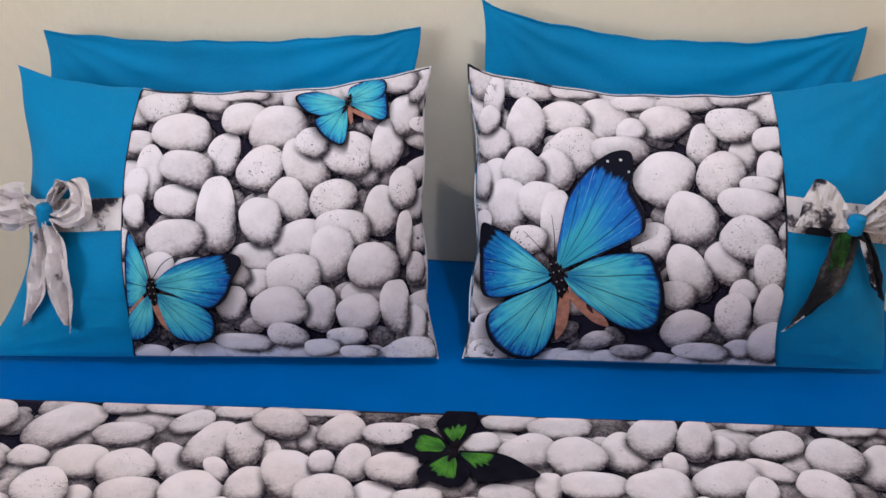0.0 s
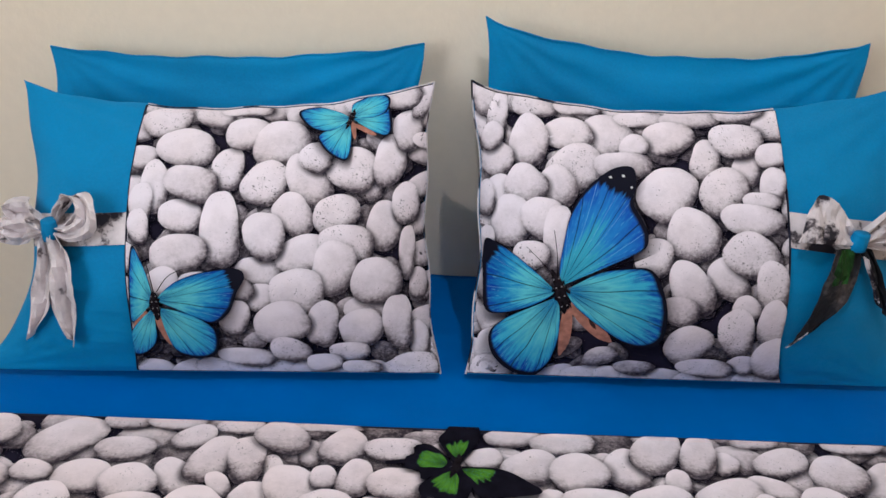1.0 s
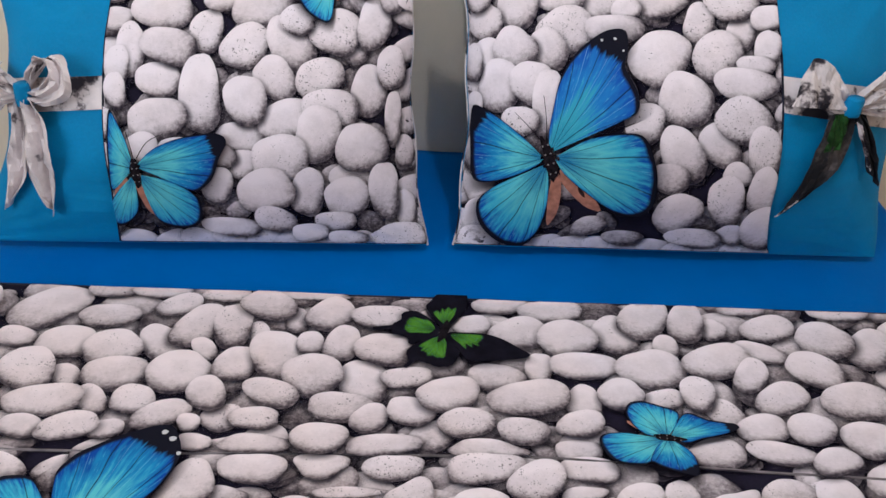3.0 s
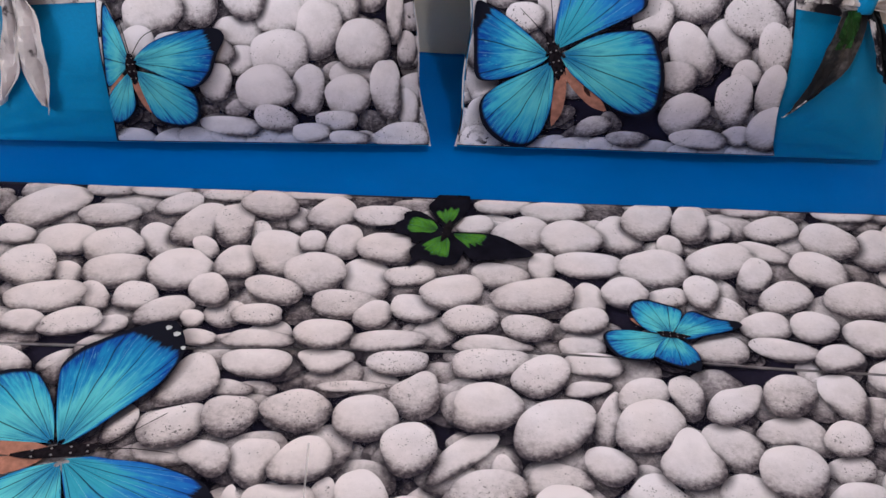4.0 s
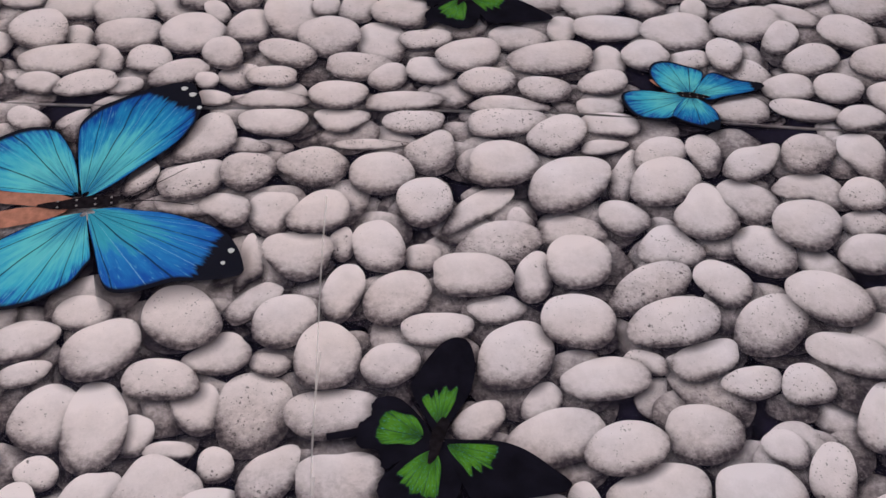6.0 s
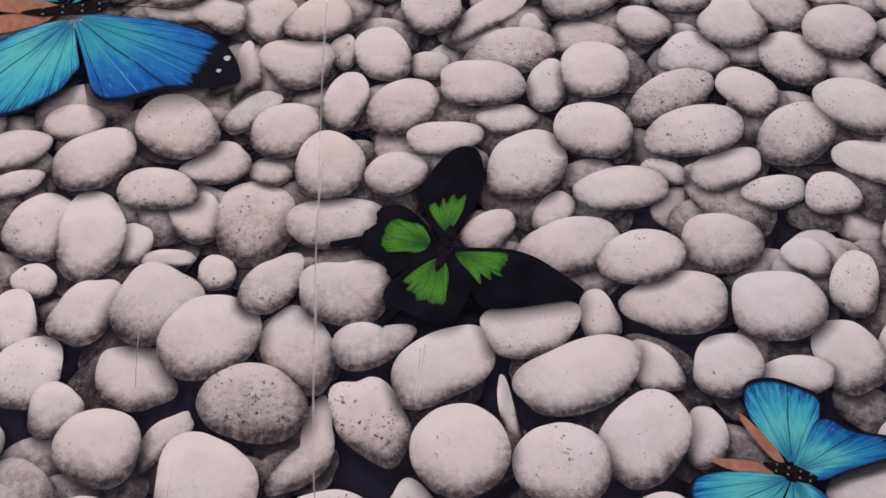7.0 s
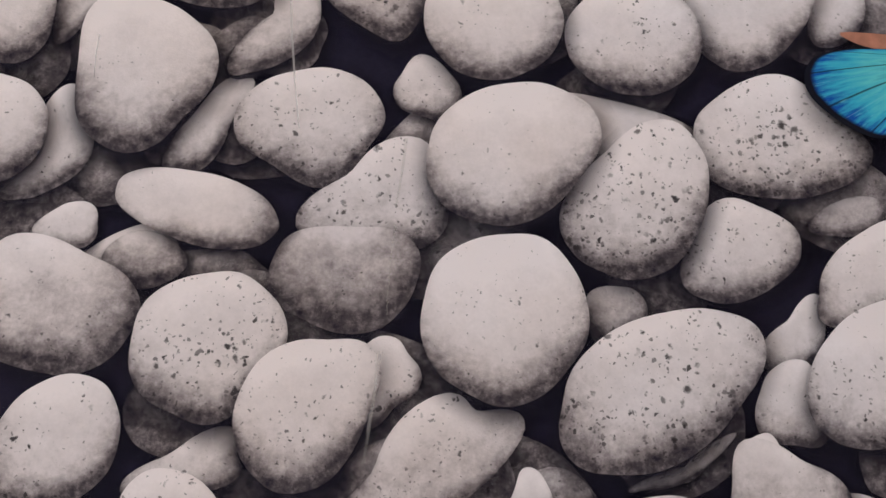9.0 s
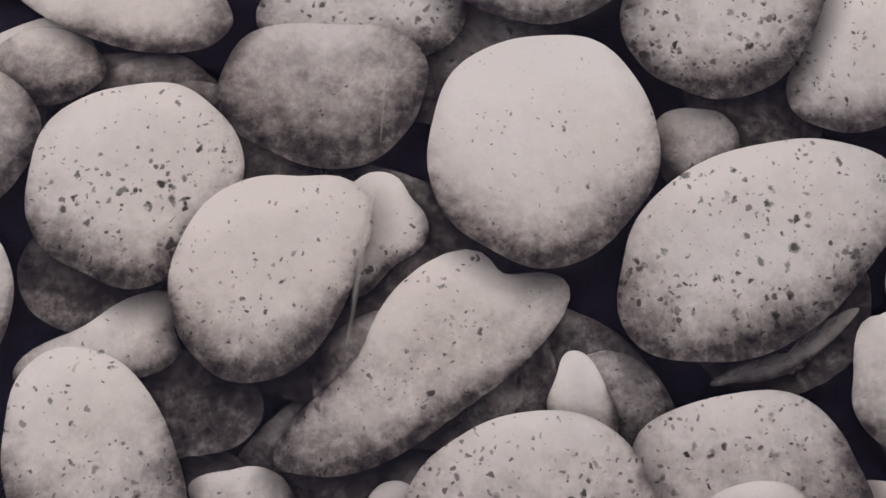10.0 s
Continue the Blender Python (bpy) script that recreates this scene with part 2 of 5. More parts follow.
SHADEINK, shn, shl, shb = material("thin_shade_ink", 0.9, 0.04)
shb.inputs["Base Color"].default_value = (0.009, 0.007, 0.014, 1)
shu, shs = node(shn, "ShaderNodeUVMap", uv_map="fan"), shn.new("ShaderNodeSeparateXYZ")
shl.new(shu.outputs[0], shs.inputs[0])
shl.new(maths(shn, shl, "MULTIPLY", maths(shn, shl, "MULTIPLY", maths(shn, shl, "SUBTRACT", 1.0, shs.outputs[1]), 3.6, clamp=True), 0.78), shb.inputs["Alpha"])
BLACKINK = plain("black_wing_ink", (0.008, 0.007, 0.013), 0.9, 0.4, spec=0.04)
GREENINK = wing_ink("green_wing_ink", [(0.1, (0.02, 0.07, 0.01)), (0.4, (0.045, 0.16, 0.01)), (0.7, (0.085, 0.25, 0.02)), (0.95, (0.03, 0.12, 0.008))], 1.4, 0.0)
ORANGEINK = plain("orange_wing_ink", (0.4, 0.17, 0.12), 0.7, 0.3, 90.0)
BODYINK = plain("butterfly_body_ink", (0.012, 0.009, 0.012), 0.9, 0.6, 160.0, spec=0.04)
WHITEINK = plain("white_dot_ink", (0.6, 0.6, 0.62), 0.7)
SPECKINK = plain("grey_speck_ink", (0.22, 0.2, 0.21), 0.8)
FOLDSHADE = plain("fold_shadow_grey", (0.2, 0.175, 0.185), 0.85, 0.6, 30.0)
CREASE = plain("pale_crease_cotton", (0.68, 0.62, 0.63), 0.85, 0.15, 120.0)
CREASE.node_tree.nodes["Principled BSDF"].inputs["Alpha"].default_value = 0.42
FAINTCREASE = plain("faint_crease_cotton", (0.66, 0.6, 0.61), 0.85, 0.15, 120.0)
FAINTCREASE.node_tree.nodes["Principled BSDF"].inputs["Alpha"].default_value = 0.16
PIPING = plain("dark_piping", (0.015, 0.015, 0.03), 0.75, 0.3)
WALL = plaster("cream_wall_paint", (0.93, 0.8, 0.63))
WINDOWMAT = plain("white_window_paint", (0.75, 0.74, 0.72), 0.4)
CEIL = plaster("white_ceiling_paint", (0.8, 0.79, 0.76))
WOOD = plain("dark_bed_wood", (0.11, 0.06, 0.035), 0.45, 0.35, 14.0)
FLOORMAT = plain("brown_floor_boards", (0.24, 0.15, 0.09), 0.4, 0.3, 7.0)


# ---- mesh helpers ----
def part(name, bm, mat, parent=None, label="", smooth=True):
    me = bpy.data.meshes.new(name)
    bm.to_mesh(me)
    bm.free()
    me.materials.append(mat)
    if smooth:
        for p in me.polygons:
            p.use_smooth = True
    ob = new(name, me)
    if parent is not None:
        ob.parent = parent
    if label:
        ob["label"] = label
    return ob


def thing(name, label, category, group="", kind=""):
    return tagged(new(name), label, category, group, kind)


def box(bm, x0, x1, y0, y1, z0, z1, bevel=0.0):
    vs = [bm.verts.new((x, y, z)) for x in (x0, x1) for y in (y0, y1) for z in (z0, z1)]
    fs = [bm.faces.new([vs[i] for i in q]) for q in ((0, 1, 3, 2), (4, 6, 7, 5), (0, 4, 5, 1), (2, 3, 7, 6), (0, 2, 6, 4), (1, 5, 7, 3))]
    if bevel:
        es = list({e for f in fs for e in f.edges})
        bmesh.ops.bevel(bm, geom=es, offset=bevel, segments=3, affect="EDGES", profile=0.6)
    return bm


def boxed(*a, **k):
    return box(bmesh.new(), *a, **k)


def grid_sheet(fn, us, vs, thick=None):
    """A sheet of quads through fn(u, v) -> Vector."""
    bm = bmesh.new()
    rows = [[bm.verts.new(fn(u, v)) for u in us] for v in vs]
    for a, b in zip(rows, rows[1:]):
        for i in range(len(us) - 1):
            bm.faces.new((a[i], a[i + 1], b[i + 1], b[i]))
    return bm


def spaced(a, b, n, ease=False):
    out = []
    for i in range(n + 1):
        k = i / n
        if ease:
            k = 0.5 - 0.5 * math.cos(math.pi * k)
        out.append(a + (b - a) * k)
    return out


def tube(pts, radius, n=6):
    bm = bmesh.new()
    rings = []
    for i, p in enumerate(pts):
        p = Vector(p)
        d = (Vector(pts[min(i + 1, len(pts) - 1)]) - Vector(pts[max(i - 1, 0)])).normalized()
        a = d.orthogonal().normalized()
        c = d.cross(a)
        rings.append([bm.verts.new(p + (a * math.cos(2 * math.pi * k / n) + c * math.sin(2 * math.pi * k / n)) * radius) for k in range(n)])
    for a, b in zip(rings, rings[1:]):
        for k in range(n):
            bm.faces.new((a[k], a[(k + 1) % n], b[(k + 1) % n], b[k]))
    return bm


# ---- the print: motifs laid on a cloth surface, surface(x, y, lift) -> Vector ----
class Print:
    """Gathers the pebble motifs of one cloth panel and lays each over those that it overlaps."""

    def __init__(self, surface, clip, step=0.0003, seed=1, halo=0.008, pitting=(0.08, 0.16, 0.24, 0.36), ink=None, cast=(0.002, -0.003)):
        self.ink, self.cast = ink, cast
        self.surface, self.clip, self.step, self.halo = surface, clip, step, halo
        self.laid, self.rng, self.pitting = [], random.Random(seed), pitting

    def pebble(self, x, y, w, h, turn=0, tint=None, pits=None, form=None):
        """form: how the outline leaves the ellipse, as cosine and sine of two to five waves round it."""
        x, y, w, h = x / 1000, y / 1000, w / 1000, h / 1000
        r = self.rng
        tint = r.uniform(-0.06, 0.12) if tint is None else tint
        pits = r.choice(self.pitting) if pits is None else pits
        self.laid.append((x, y, w / 2, h / 2, math.radians(turn), tint, pits, r.random() * 9, r.uniform(2.1, 2.6), form))

    def fill(self, n, x0, x1, y0, y1, lo=0.03, hi=0.06, pale=0.1, dim=0.5):
        """Half-hidden stones in the gaps, under all others."""
        r, under = self.rng, []
        for i in range(n):
            a = r.uniform(lo, hi)
            under.append((r.uniform(x0, x1), r.uniform(y0, y1), a * 0.62, a * 0.42, r.uniform(-0.9, 0.9), r.uniform(pale, dim), r.uniform(0.1, 0.35), r.random() * 9, 2.2, None))
        self.laid = under + self.laid

    def border(self, places):
        """Cut stones along the panel's edges, under all others: x, y in mm."""
        r = self.rng
        self.laid = [(x / 1000, y / 1000, r.uniform(0.028, 0.04), r.uniform(0.018, 0.026), r.uniform(-0.5, 0.5), r.uniform(-0.02, 0.16), r.uniform(0.1, 0.35), r.random() * 9, 2.3, None) for x, y in places] + self.laid

    def mesh(self, name, parent, label):
        bm = bmesh.new()
        disc, tone = bm.loops.layers.uv.new("disc"), bm.loops.layers.uv.new("tone")
        done = []
        rings = (0.3, 0.55, 0.78, 0.93, 1.0, 1.001, 1.25)

        def reach(a, b, turn, way):
            c, s = math.cos(way - turn) / a, math.sin(way - turn) / b
            return 1 / math.hypot(c, s)

        for x, y, a, b, turn, tint, pits, ph, power, form in self.laid:
            n = 44 if form else 28
            level = 1
            for ox, oy, oa, ob, oturn, lv in done:
                far = math.hypot(x - ox, y - oy)
                if far < a + oa + 0.02 and lv >= level:
                    way = math.atan2(y - oy, x - ox)
                    if far < 1.2 * (reach(oa, ob, oturn, way) + reach(a, b, turn, way)):
                        level = lv + 1
            done.append((x, y, a, b, turn, level))
            lift = 0.0005 + self.step * level
            ct, sn = math.cos(turn), math.sin(turn)

            def spot(k, q):
                t = 2 * math.pi * k / n
                c, s = math.cos(t), math.sin(t)
                if form:
                    m = 1 + sum(form[2 * i] * math.cos((i + 2) * t) + form[2 * i + 1] * math.sin((i + 2) * t) for i in range(4)) + 0.006 * math.sin(9 * t + ph)
                else:
                    m = (abs(c) ** power + abs(s) ** power) ** (-1 / power)
                    m *= 1 + 0.045 * math.sin(2 * t + ph) + 0.042 * math.sin(3 * t + ph * 2.3) + 0.012 * math.sin(7 * t + ph * 5)
                px, py = a * m * c * q, b * m * s * q
                gx, gy = px * ct - py * sn, px * sn + py * ct
                e = math.hypot(gx, gy)
                lim = math.hypot(a * m * c, b * m * s) or 1
                dirx, diry = (gx / e, gy / e) if e > 1e-9 else (0, 0)
                if q > 1.1:                       # the halo is as broad round small stones as round large ones
                    grow = min(self.halo, 0.28 * lim)
                    gx, gy = gx / q + dirx * grow + self.cast[0], gy / q + diry * grow + self.cast[1]
                return x + gx, y + gy, (dirx * q, diry * q)

            grid = [[spot(k, q) for k in range(n)] for q in rings]
            if not any(self.clip(px, py) for px, py, _ in grid[4]) and not self.clip(x, y):
                continue

            def vert(sp):
                px, py = self.clip(sp[0], sp[1], True)
                return bm.verts.new(self.surface(px, py, lift)), sp[2]

            mid = vert((x, y, (0, 0)))
            vr = [[vert(sp) for sp in ring] for ring in grid]
            faces = []
            for k in range(n):
                j = (k + 1) % n
                faces.append((mid, vr[0][k], vr[0][j]))
                for p, q in zip(vr, vr[1:]):
                    faces.append((p[k], q[k], q[j], p[j]))
            for f in faces:
                face = bm.faces.new([v[0] for v in f])
                for lp, v in zip(face.loops, f):
                    lp[disc].uv = v[1]
                    lp[tone].uv = (tint, pits)
        self.top = max(d[5] for d in done) * self.step + 0.0006
        return tagged(part(name, bm, self.ink, parent, label), kind="stuff")


# outlines of the printed wings and patches: along the line from root to tip, and across it
SHAPES = {}
SHAPES["small_hind_up"] = ((0, 0), (0.19, 0.05), (0.49, 0.14), (0.73, 0.17), (0.93, 0.09), (1.02, -0.05), (0.96, -0.32), (0.78, -0.56), (0.61, -0.7), (0.43, -0.62), (0.25, -0.46), (0.09, -0.26), (0.01, -0.11), (0, 0))
SHAPES["small_fore_up"] = ((0, 0), (0.1, 0.11), (0.27, 0.28), (0.39, 0.36), (0.5, 0.34), (0.65, 0.2), (0.85, 0.11), (0.98, 0.06), (1, -0.02), (0.86, -0.07), (0.68, -0.09), (0.43, -0.1), (0.2, -0.13), (0.05, -0.07), (0, 0))
SHAPES["small_hind_low"] = ((0, 0), (0.13, -0.05), (0.42, -0.12), (0.73, -0.15), (0.92, -0.11), (1.01, 0.01), (1, 0.16), (0.87, 0.34), (0.71, 0.47), (0.58, 0.51), (0.41, 0.46), (0.26, 0.3), (0.11, 0.14), (0, 0))
SHAPES["small_fore_low"] = ((0, 0), (0.09, 0.11), (0.22, 0.19), (0.43, 0.21), (0.66, 0.18), (0.87, 0.11), (1, 0), (0.92, -0.08), (0.82, -0.16), (0.7, -0.28), (0.57, -0.39), (0.46, -0.44), (0.34, -0.37), (0.21, -0.21), (0.09, -0.09), (0, 0))
SHAPES["fold_hind_up"] = ((0, 0), (0.24, 0.3), (0.56, 0.34), (0.86, 0.23), (1.01, -0.01), (0.93, -0.27), (0.67, -0.47), (0.34, -0.66), (0.15, -0.45), (0.04, -0.19), (0, 0))
SHAPES["fold_hind_low"] = ((0, 0), (0.37, -0.08), (0.7, -0.14), (0.98, -0.08), (1.02, 0.17), (0.91, 0.42), (0.6, 0.5), (0.38, 0.45), (0.25, 0.24), (0.1, 0.07), (0, 0))
SHAPES["fold_fore_low"] = ((0, 0), (0.26, 0.16), (0.57, 0.21), (0.94, 0.07), (1.07, -0.08), (0.99, -0.2), (0.73, -0.51), (0.47, -0.72), (0.39, -0.75), (0.14, -0.44), (0.03, -0.2), (0, 0))
SHAPES["green_fore_up"] = ((0, 0), (0.13, 0.1), (0.25, 0.2), (0.42, 0.31), (0.57, 0.27), (0.77, 0.21), (0.93, 0.12), (1, 0.01), (0.96, -0.1), (0.77, -0.18), (0.57, -0.2), (0.4, -0.17), (0.23, -0.11), (0.09, -0.05), (0, 0))
SHAPES["green_fore_right"] = ((0, 0), (0.15, 0.05), (0.42, 0.14), (0.63, 0.14), (0.85, 0.07), (1, 0.01), (0.96, -0.08), (0.73, -0.22), (0.52, -0.33), (0.37, -0.36), (0.29, -0.27), (0.19, -0.16), (0.08, -0.06), (0, 0))
SHAPES["green_hind_left"] = ((0, 0), (0.19, -0.32), (0.42, -0.56), (0.65, -0.61), (0.81, -0.49), (0.81, -0.33), (0.95, -0.22), (1.01, 0), (0.93, 0.15), (0.72, 0.18), (0.68, 0.4), (0.57, 0.42), (0.56, 0.23), (0.28, 0.15), (0, 0))
SHAPES["green_hind_low"] = ((0, 0), (0.22, -0.25), (0.51, -0.36), (0.67, -0.45), (0.87, -0.45), (1, -0.33), (0.96, -0.13), (0.98, 0.04), (0.98, 0.24), (0.86, 0.42), (0.69, 0.47), (0.37, 0.46), (0.17, 0.32), (0.07, 0.15), (0, 0))
SHAPES["patch_up"] = ((0, 0), (0.28, 0.28), (0.55, 0.47), (0.73, 0.36), (0.62, 0.28), (0.87, 0.21), (0.75, 0.13), (1.01, 0.03), (0.89, -0.08), (1.02, -0.24), (0.67, -0.24), (0.27, -0.13), (0, 0))
SHAPES["patch_right"] = ((0, 0), (0.48, 0.09), (0.97, 0.13), (1.01, -0.06), (0.92, -0.21), (0.92, -0.39), (0.74, -0.3), (0.74, -0.5), (0.56, -0.36), (0.56, -0.6), (0.37, -0.41), (0.15, -0.21), (0, 0))
SHAPES["patch_left"] = ((0, 0), (0.19, 0.22), (0.51, 0.26), (0.75, 0.33), (0.9, 0.3), (1.01, 0.14), (1, -0.21), (0.87, -0.5), (0.57, -0.48), (0.26, -0.45), (0.05, -0.2), (0, 0))
SHAPES["patch_low"] = ((0, 0), (0.31, -0.27), (0.7, -0.46), (0.75, -0.33), (0.87, -0.34), (0.88, -0.17), (0.99, -0.11), (0.94, 0.05), (0.96, 0.19), (0.87, 0.36), (0.64, 0.32), (0.27, 0.22), (0, 0))
SHAPES["big_fore_up"] = ((0, 0), (0.16, 0.17), (0.35, 0.34), (0.45, 0.4), (0.58, 0.39), (0.66, 0.36), (0.79, 0.31), (0.92, 0.23), (1.02, 0.14), (1.03, 0.06), (0.93, -0.07), (0.83, -0.13), (0.66, -0.16), (0.5, -0.14), (0.36, -0.11), (0.2, -0.08), (0.07, -0.04), (0, 0))
SHAPES["big_fore_low"] = ((0, 0), (0.14, 0.08), (0.27, 0.11), (0.46, 0.16), (0.66, 0.17), (0.81, 0.15), (0.93, 0.07), (1.01, -0.02), (1.03, -0.09), (0.91, -0.18), (0.72, -0.27), (0.59, -0.39), (0.46, -0.46), (0.36, -0.42), (0.23, -0.27), (0.09, -0.12), (0, 0))
SHAPES["big_hind_up"] = ((0, 0), (0.15, -0.19), (0.31, -0.35), (0.48, -0.47), (0.66, -0.55), (0.83, -0.48), (0.95, -0.34), (1.05, -0.08), (0.99, 0.17), (0.8, 0.28), (0.47, 0.2), (0.23, 0.08), (0, 0))
SHAPES["big_hind_low"] = ((0, 0), (0.19, 0.14), (0.36, 0.29), (0.45, 0.3), (0.61, 0.3), (0.73, 0.24), (0.88, 0.14), (1, 0), (1.06, -0.23), (0.96, -0.41), (0.7, -0.47), (0.47, -0.4), (0.18, -0.22), (0, 0))
SHAPES["morpho_fore_right"] = ((0, 0), (0.13, 0.08), (0.28, 0.13), (0.49, 0.18), (0.69, 0.17), (0.87, 0.11), (0.98, 0.04), (1.02, -0.05), (0.9, -0.11), (0.78, -0.14), (0.69, -0.25), (0.62, -0.32), (0.52, -0.35), (0.4, -0.26), (0.27, -0.16), (0.12, -0.08), (0, 0))
SHAPES["morpho_fore_left"] = ((0, 0), (0.35, -0.07), (0.67, -0.1), (0.89, -0.1), (1.01, -0.05), (0.9, 0.2), (0.71, 0.45), (0.5, 0.68), (0.33, 0.61), (0.15, 0.39), (0.02, 0.14), (0, 0))
SHAPES["morpho_hind_right"] = ((0, 0), (0.21, 0.25), (0.43, 0.38), (0.66, 0.44), (0.83, 0.29), (0.99, 0.06), (1.07, -0.17), (1, -0.3), (0.77, -0.33), (0.42, -0.23), (0.15, -0.12), (0, 0))
SHAPES["morpho_hind_left"] = ((0, 0), (0.19, -0.17), (0.42, -0.38), (0.64, -0.48), (0.84, -0.39), (0.96, -0.2), (1.01, 0.04), (0.95, 0.23), (0.74, 0.28), (0.45, 0.22), (0.2, 0.12), (0, 0))
SHAPES["cut_fore_right"] = ((0, 0), (0.15, 0.1), (0.34, 0.16), (0.63, 0.17), (0.95, 0.11), (1.02, -0.01), (0.88, -0.16), (0.72, -0.36), (0.5, -0.44), (0.29, -0.25), (0.11, -0.11), (0, 0))
SHAPES["cut_hind_right"] = ((0, 0), (0.38, 0.21), (0.76, 0.27), (0.97, 0.13), (1.06, -0.1), (0.9, -0.31), (0.63, -0.4), (0.32, -0.23), (0, 0))
SHAPES["cut_fore_left"] = ((0, 0), (0.42, -0.08), (0.8, -0.07), (1.01, -0.02), (0.75, 0.12), (0.22, 0.33), (-0.21, 0.5), (-0.1, 0.21), (0, 0))
SHAPES["top_fore_left"] = ((0, 0), (0.25, -0.12), (0.63, -0.19), (1, -0.05), (0.92, 0.13), (0.69, 0.28), (0.38, 0.31), (0.13, 0.18), (0, 0))
SHAPES["top_hind_left"] = ((0, 0), (0.25, -0.41), (0.5, -0.67), (0.7, -0.55), (0.92, -0.22), (1.02, 0.22), (0.74, 0.27), (0.29, 0.15), (0, 0))
SHAPES["top_fore_right"] = ((0, 0), (0.19, 0.3), (0.44, 0.27), (0.78, 0.15), (1, 0), (1.06, -0.28), (0.79, -0.53), (0.36, -0.38), (0, 0))
SHAPES["top_hind_right"] = ((0, 0), (0.39, 0.17), (0.64, 0.53), (0.87, 0.31), (1.04, 0.01), (0.94, -0.13), (0.54, -0.12), (0, 0))


def smooth_outline(pts, sub=4):
    out = []
    m = len(pts)
    for i in range(m - 1):
        p0, p1, p2, p3 = pts[max(i - 1, 0)], pts[i], pts[i + 1], pts[min(i + 2, m - 1)]
        for k in range(sub):
            t = k / sub
            out.append(tuple(0.5 * (2 * b + (c - a) * t + (2 * a - 5 * b + 4 * c - d) * t * t + (3 * b - a - 3 * c + d) * t ** 3) for a, b, c, d in zip(p0, p1, p2, p3)))
    out.append(pts[-1])
    return out


def wing(pr, name, parent, root, tip, width, kind, flip, mat, lift, jag=0.0, shrink=1.0, label=""):
    """A printed wing from root to tip (mm on the cloth); width scales it across; flip puts its leading edge on the other side."""
    root, tip = Vector(root) / 1000, Vector(tip) / 1000
    d = tip - root
    length = d.length
    d.normalize()
    across = Vector((-d.y, d.x)) * (-1 if flip else 1)
    outline = smooth_outline(SHAPES[kind])
    bm = bmesh.new()
    fan, span = bm.loops.layers.uv.new("fan"), bm.loops.layers.uv.new("span")
    m = len(outline)
    rings = (0.05, 0.13, 0.22, 0.31, 0.4, 0.48, 0.56, 0.64, 0.72, 0.8, 0.86, 0.92, 0.965, 1.0)

    def spot(i, q):
        s, n = outline[i]
        k = q * (1 + jag * (math.sin(i * 2.4) * 0.6 + math.sin(i * 5.1) * 0.4)) * shrink
        p = root + d * (s * k * length) + across * (n * k * length * width)
        px, py = pr.clip(p.x, p.y, True)
        return bm.verts.new(pr.surface(px, py, lift)), (i / (m - 1), q), (s * q, n * q)

    grid = [[spot(i, q) for i in range(m)] for q in rings]
    for a, b in zip(grid, grid[1:]):
        for i in range(m - 1):
            quad = (a[i], b[i], b[i + 1], a[i + 1])
            face = bm.faces.new([v[0] for v in quad])
            for lp, v in zip(face.loops, quad):
                lp[fan].uv, lp[span].uv = v[1], v[2]
    return part(name, bm, mat, parent, label)


def blob(pr, name, parent, x, y, w, h, turn, mat, lift, label="", wobble=0.06):
    bm = bmesh.new()
    t0, n = math.radians(turn), 20
    rings = []
    for q in (0.5, 1.0):
        ring = []
        for k in range(n):
            t = 2 * math.pi * k / n
            e = 1 + wobble * math.sin(3 * t + x) + wobble * 0.7 * math.sin(5 * t)
            a, b = w / 2000 * math.cos(t) * q * e, h / 2000 * math.sin(t) * q * e
            px, py = pr.clip(x / 1000 + a * math.cos(t0) - b * math.sin(t0), y / 1000 + a * math.sin(t0) + b * math.cos(t0), True)
            ring.append(bm.verts.new(pr.surface(px, py, lift)))
        rings.append(ring)
    bm.faces.new(rings[0])
    for k in range(n):
        bm.faces.new((rings[0][k], rings[1][k], rings[1][(k + 1) % n], rings[0][(k + 1) % n]))
    return part(name, bm, mat, parent, label)


def stroke(pr, name, parent, pts, w0, w1, mat, lift, label=""):
    """A thin inked line along pts (mm), from width w0 to w1."""
    pts = smooth_outline([(x / 1000, y / 1000) for x, y in pts], 5)
    bm = bmesh.new()
    rows, m = [], len(pts)
    for i, (x, y) in enumerate(pts):
        d = Vector(pts[min(i + 1, m - 1)]) - Vector(pts[max(i - 1, 0)])
        d.normalize()
        w = (w0 + (w1 - w0) * i / (m - 1)) / 2000
        rows.append([bm.verts.new(pr.surface(*pr.clip(x - d.y * w * k, y + d.x * w * k, True), lift)) for k in (-1, 1)])
    for a, b in zip(rows, rows[1:]):
        bm.faces.new((a[0], a[1], b[1], b[0]))
    return part(name, bm, mat, parent, label)


# ---- the room ----
WALL_Y = 1.642
X0, X1, Y0, HIGH = -1.9, 2.1, -2.5, 2.6


def structure(name, bm, mat, label, category):
    return tagged(part(name, bm, mat, smooth=False), label, category, kind="structure")


structure("floor", boxed(X0, X1, Y0, WALL_Y, -0.1, 0.0), FLOORMAT, "plain brown floor of the bedroom", "floor")
structure("ceiling", boxed(X0, X1, Y0, WALL_Y, HIGH, HIGH + 0.1), CEIL, "plain white bedroom ceiling", "ceiling")
structure("wall_north", boxed(X0 - 0.1, X1 + 0.1, WALL_Y, WALL_Y + 0.12, -0.1, HIGH + 0.1), WALL, "cream painted plaster wall behind the bed", "wall")
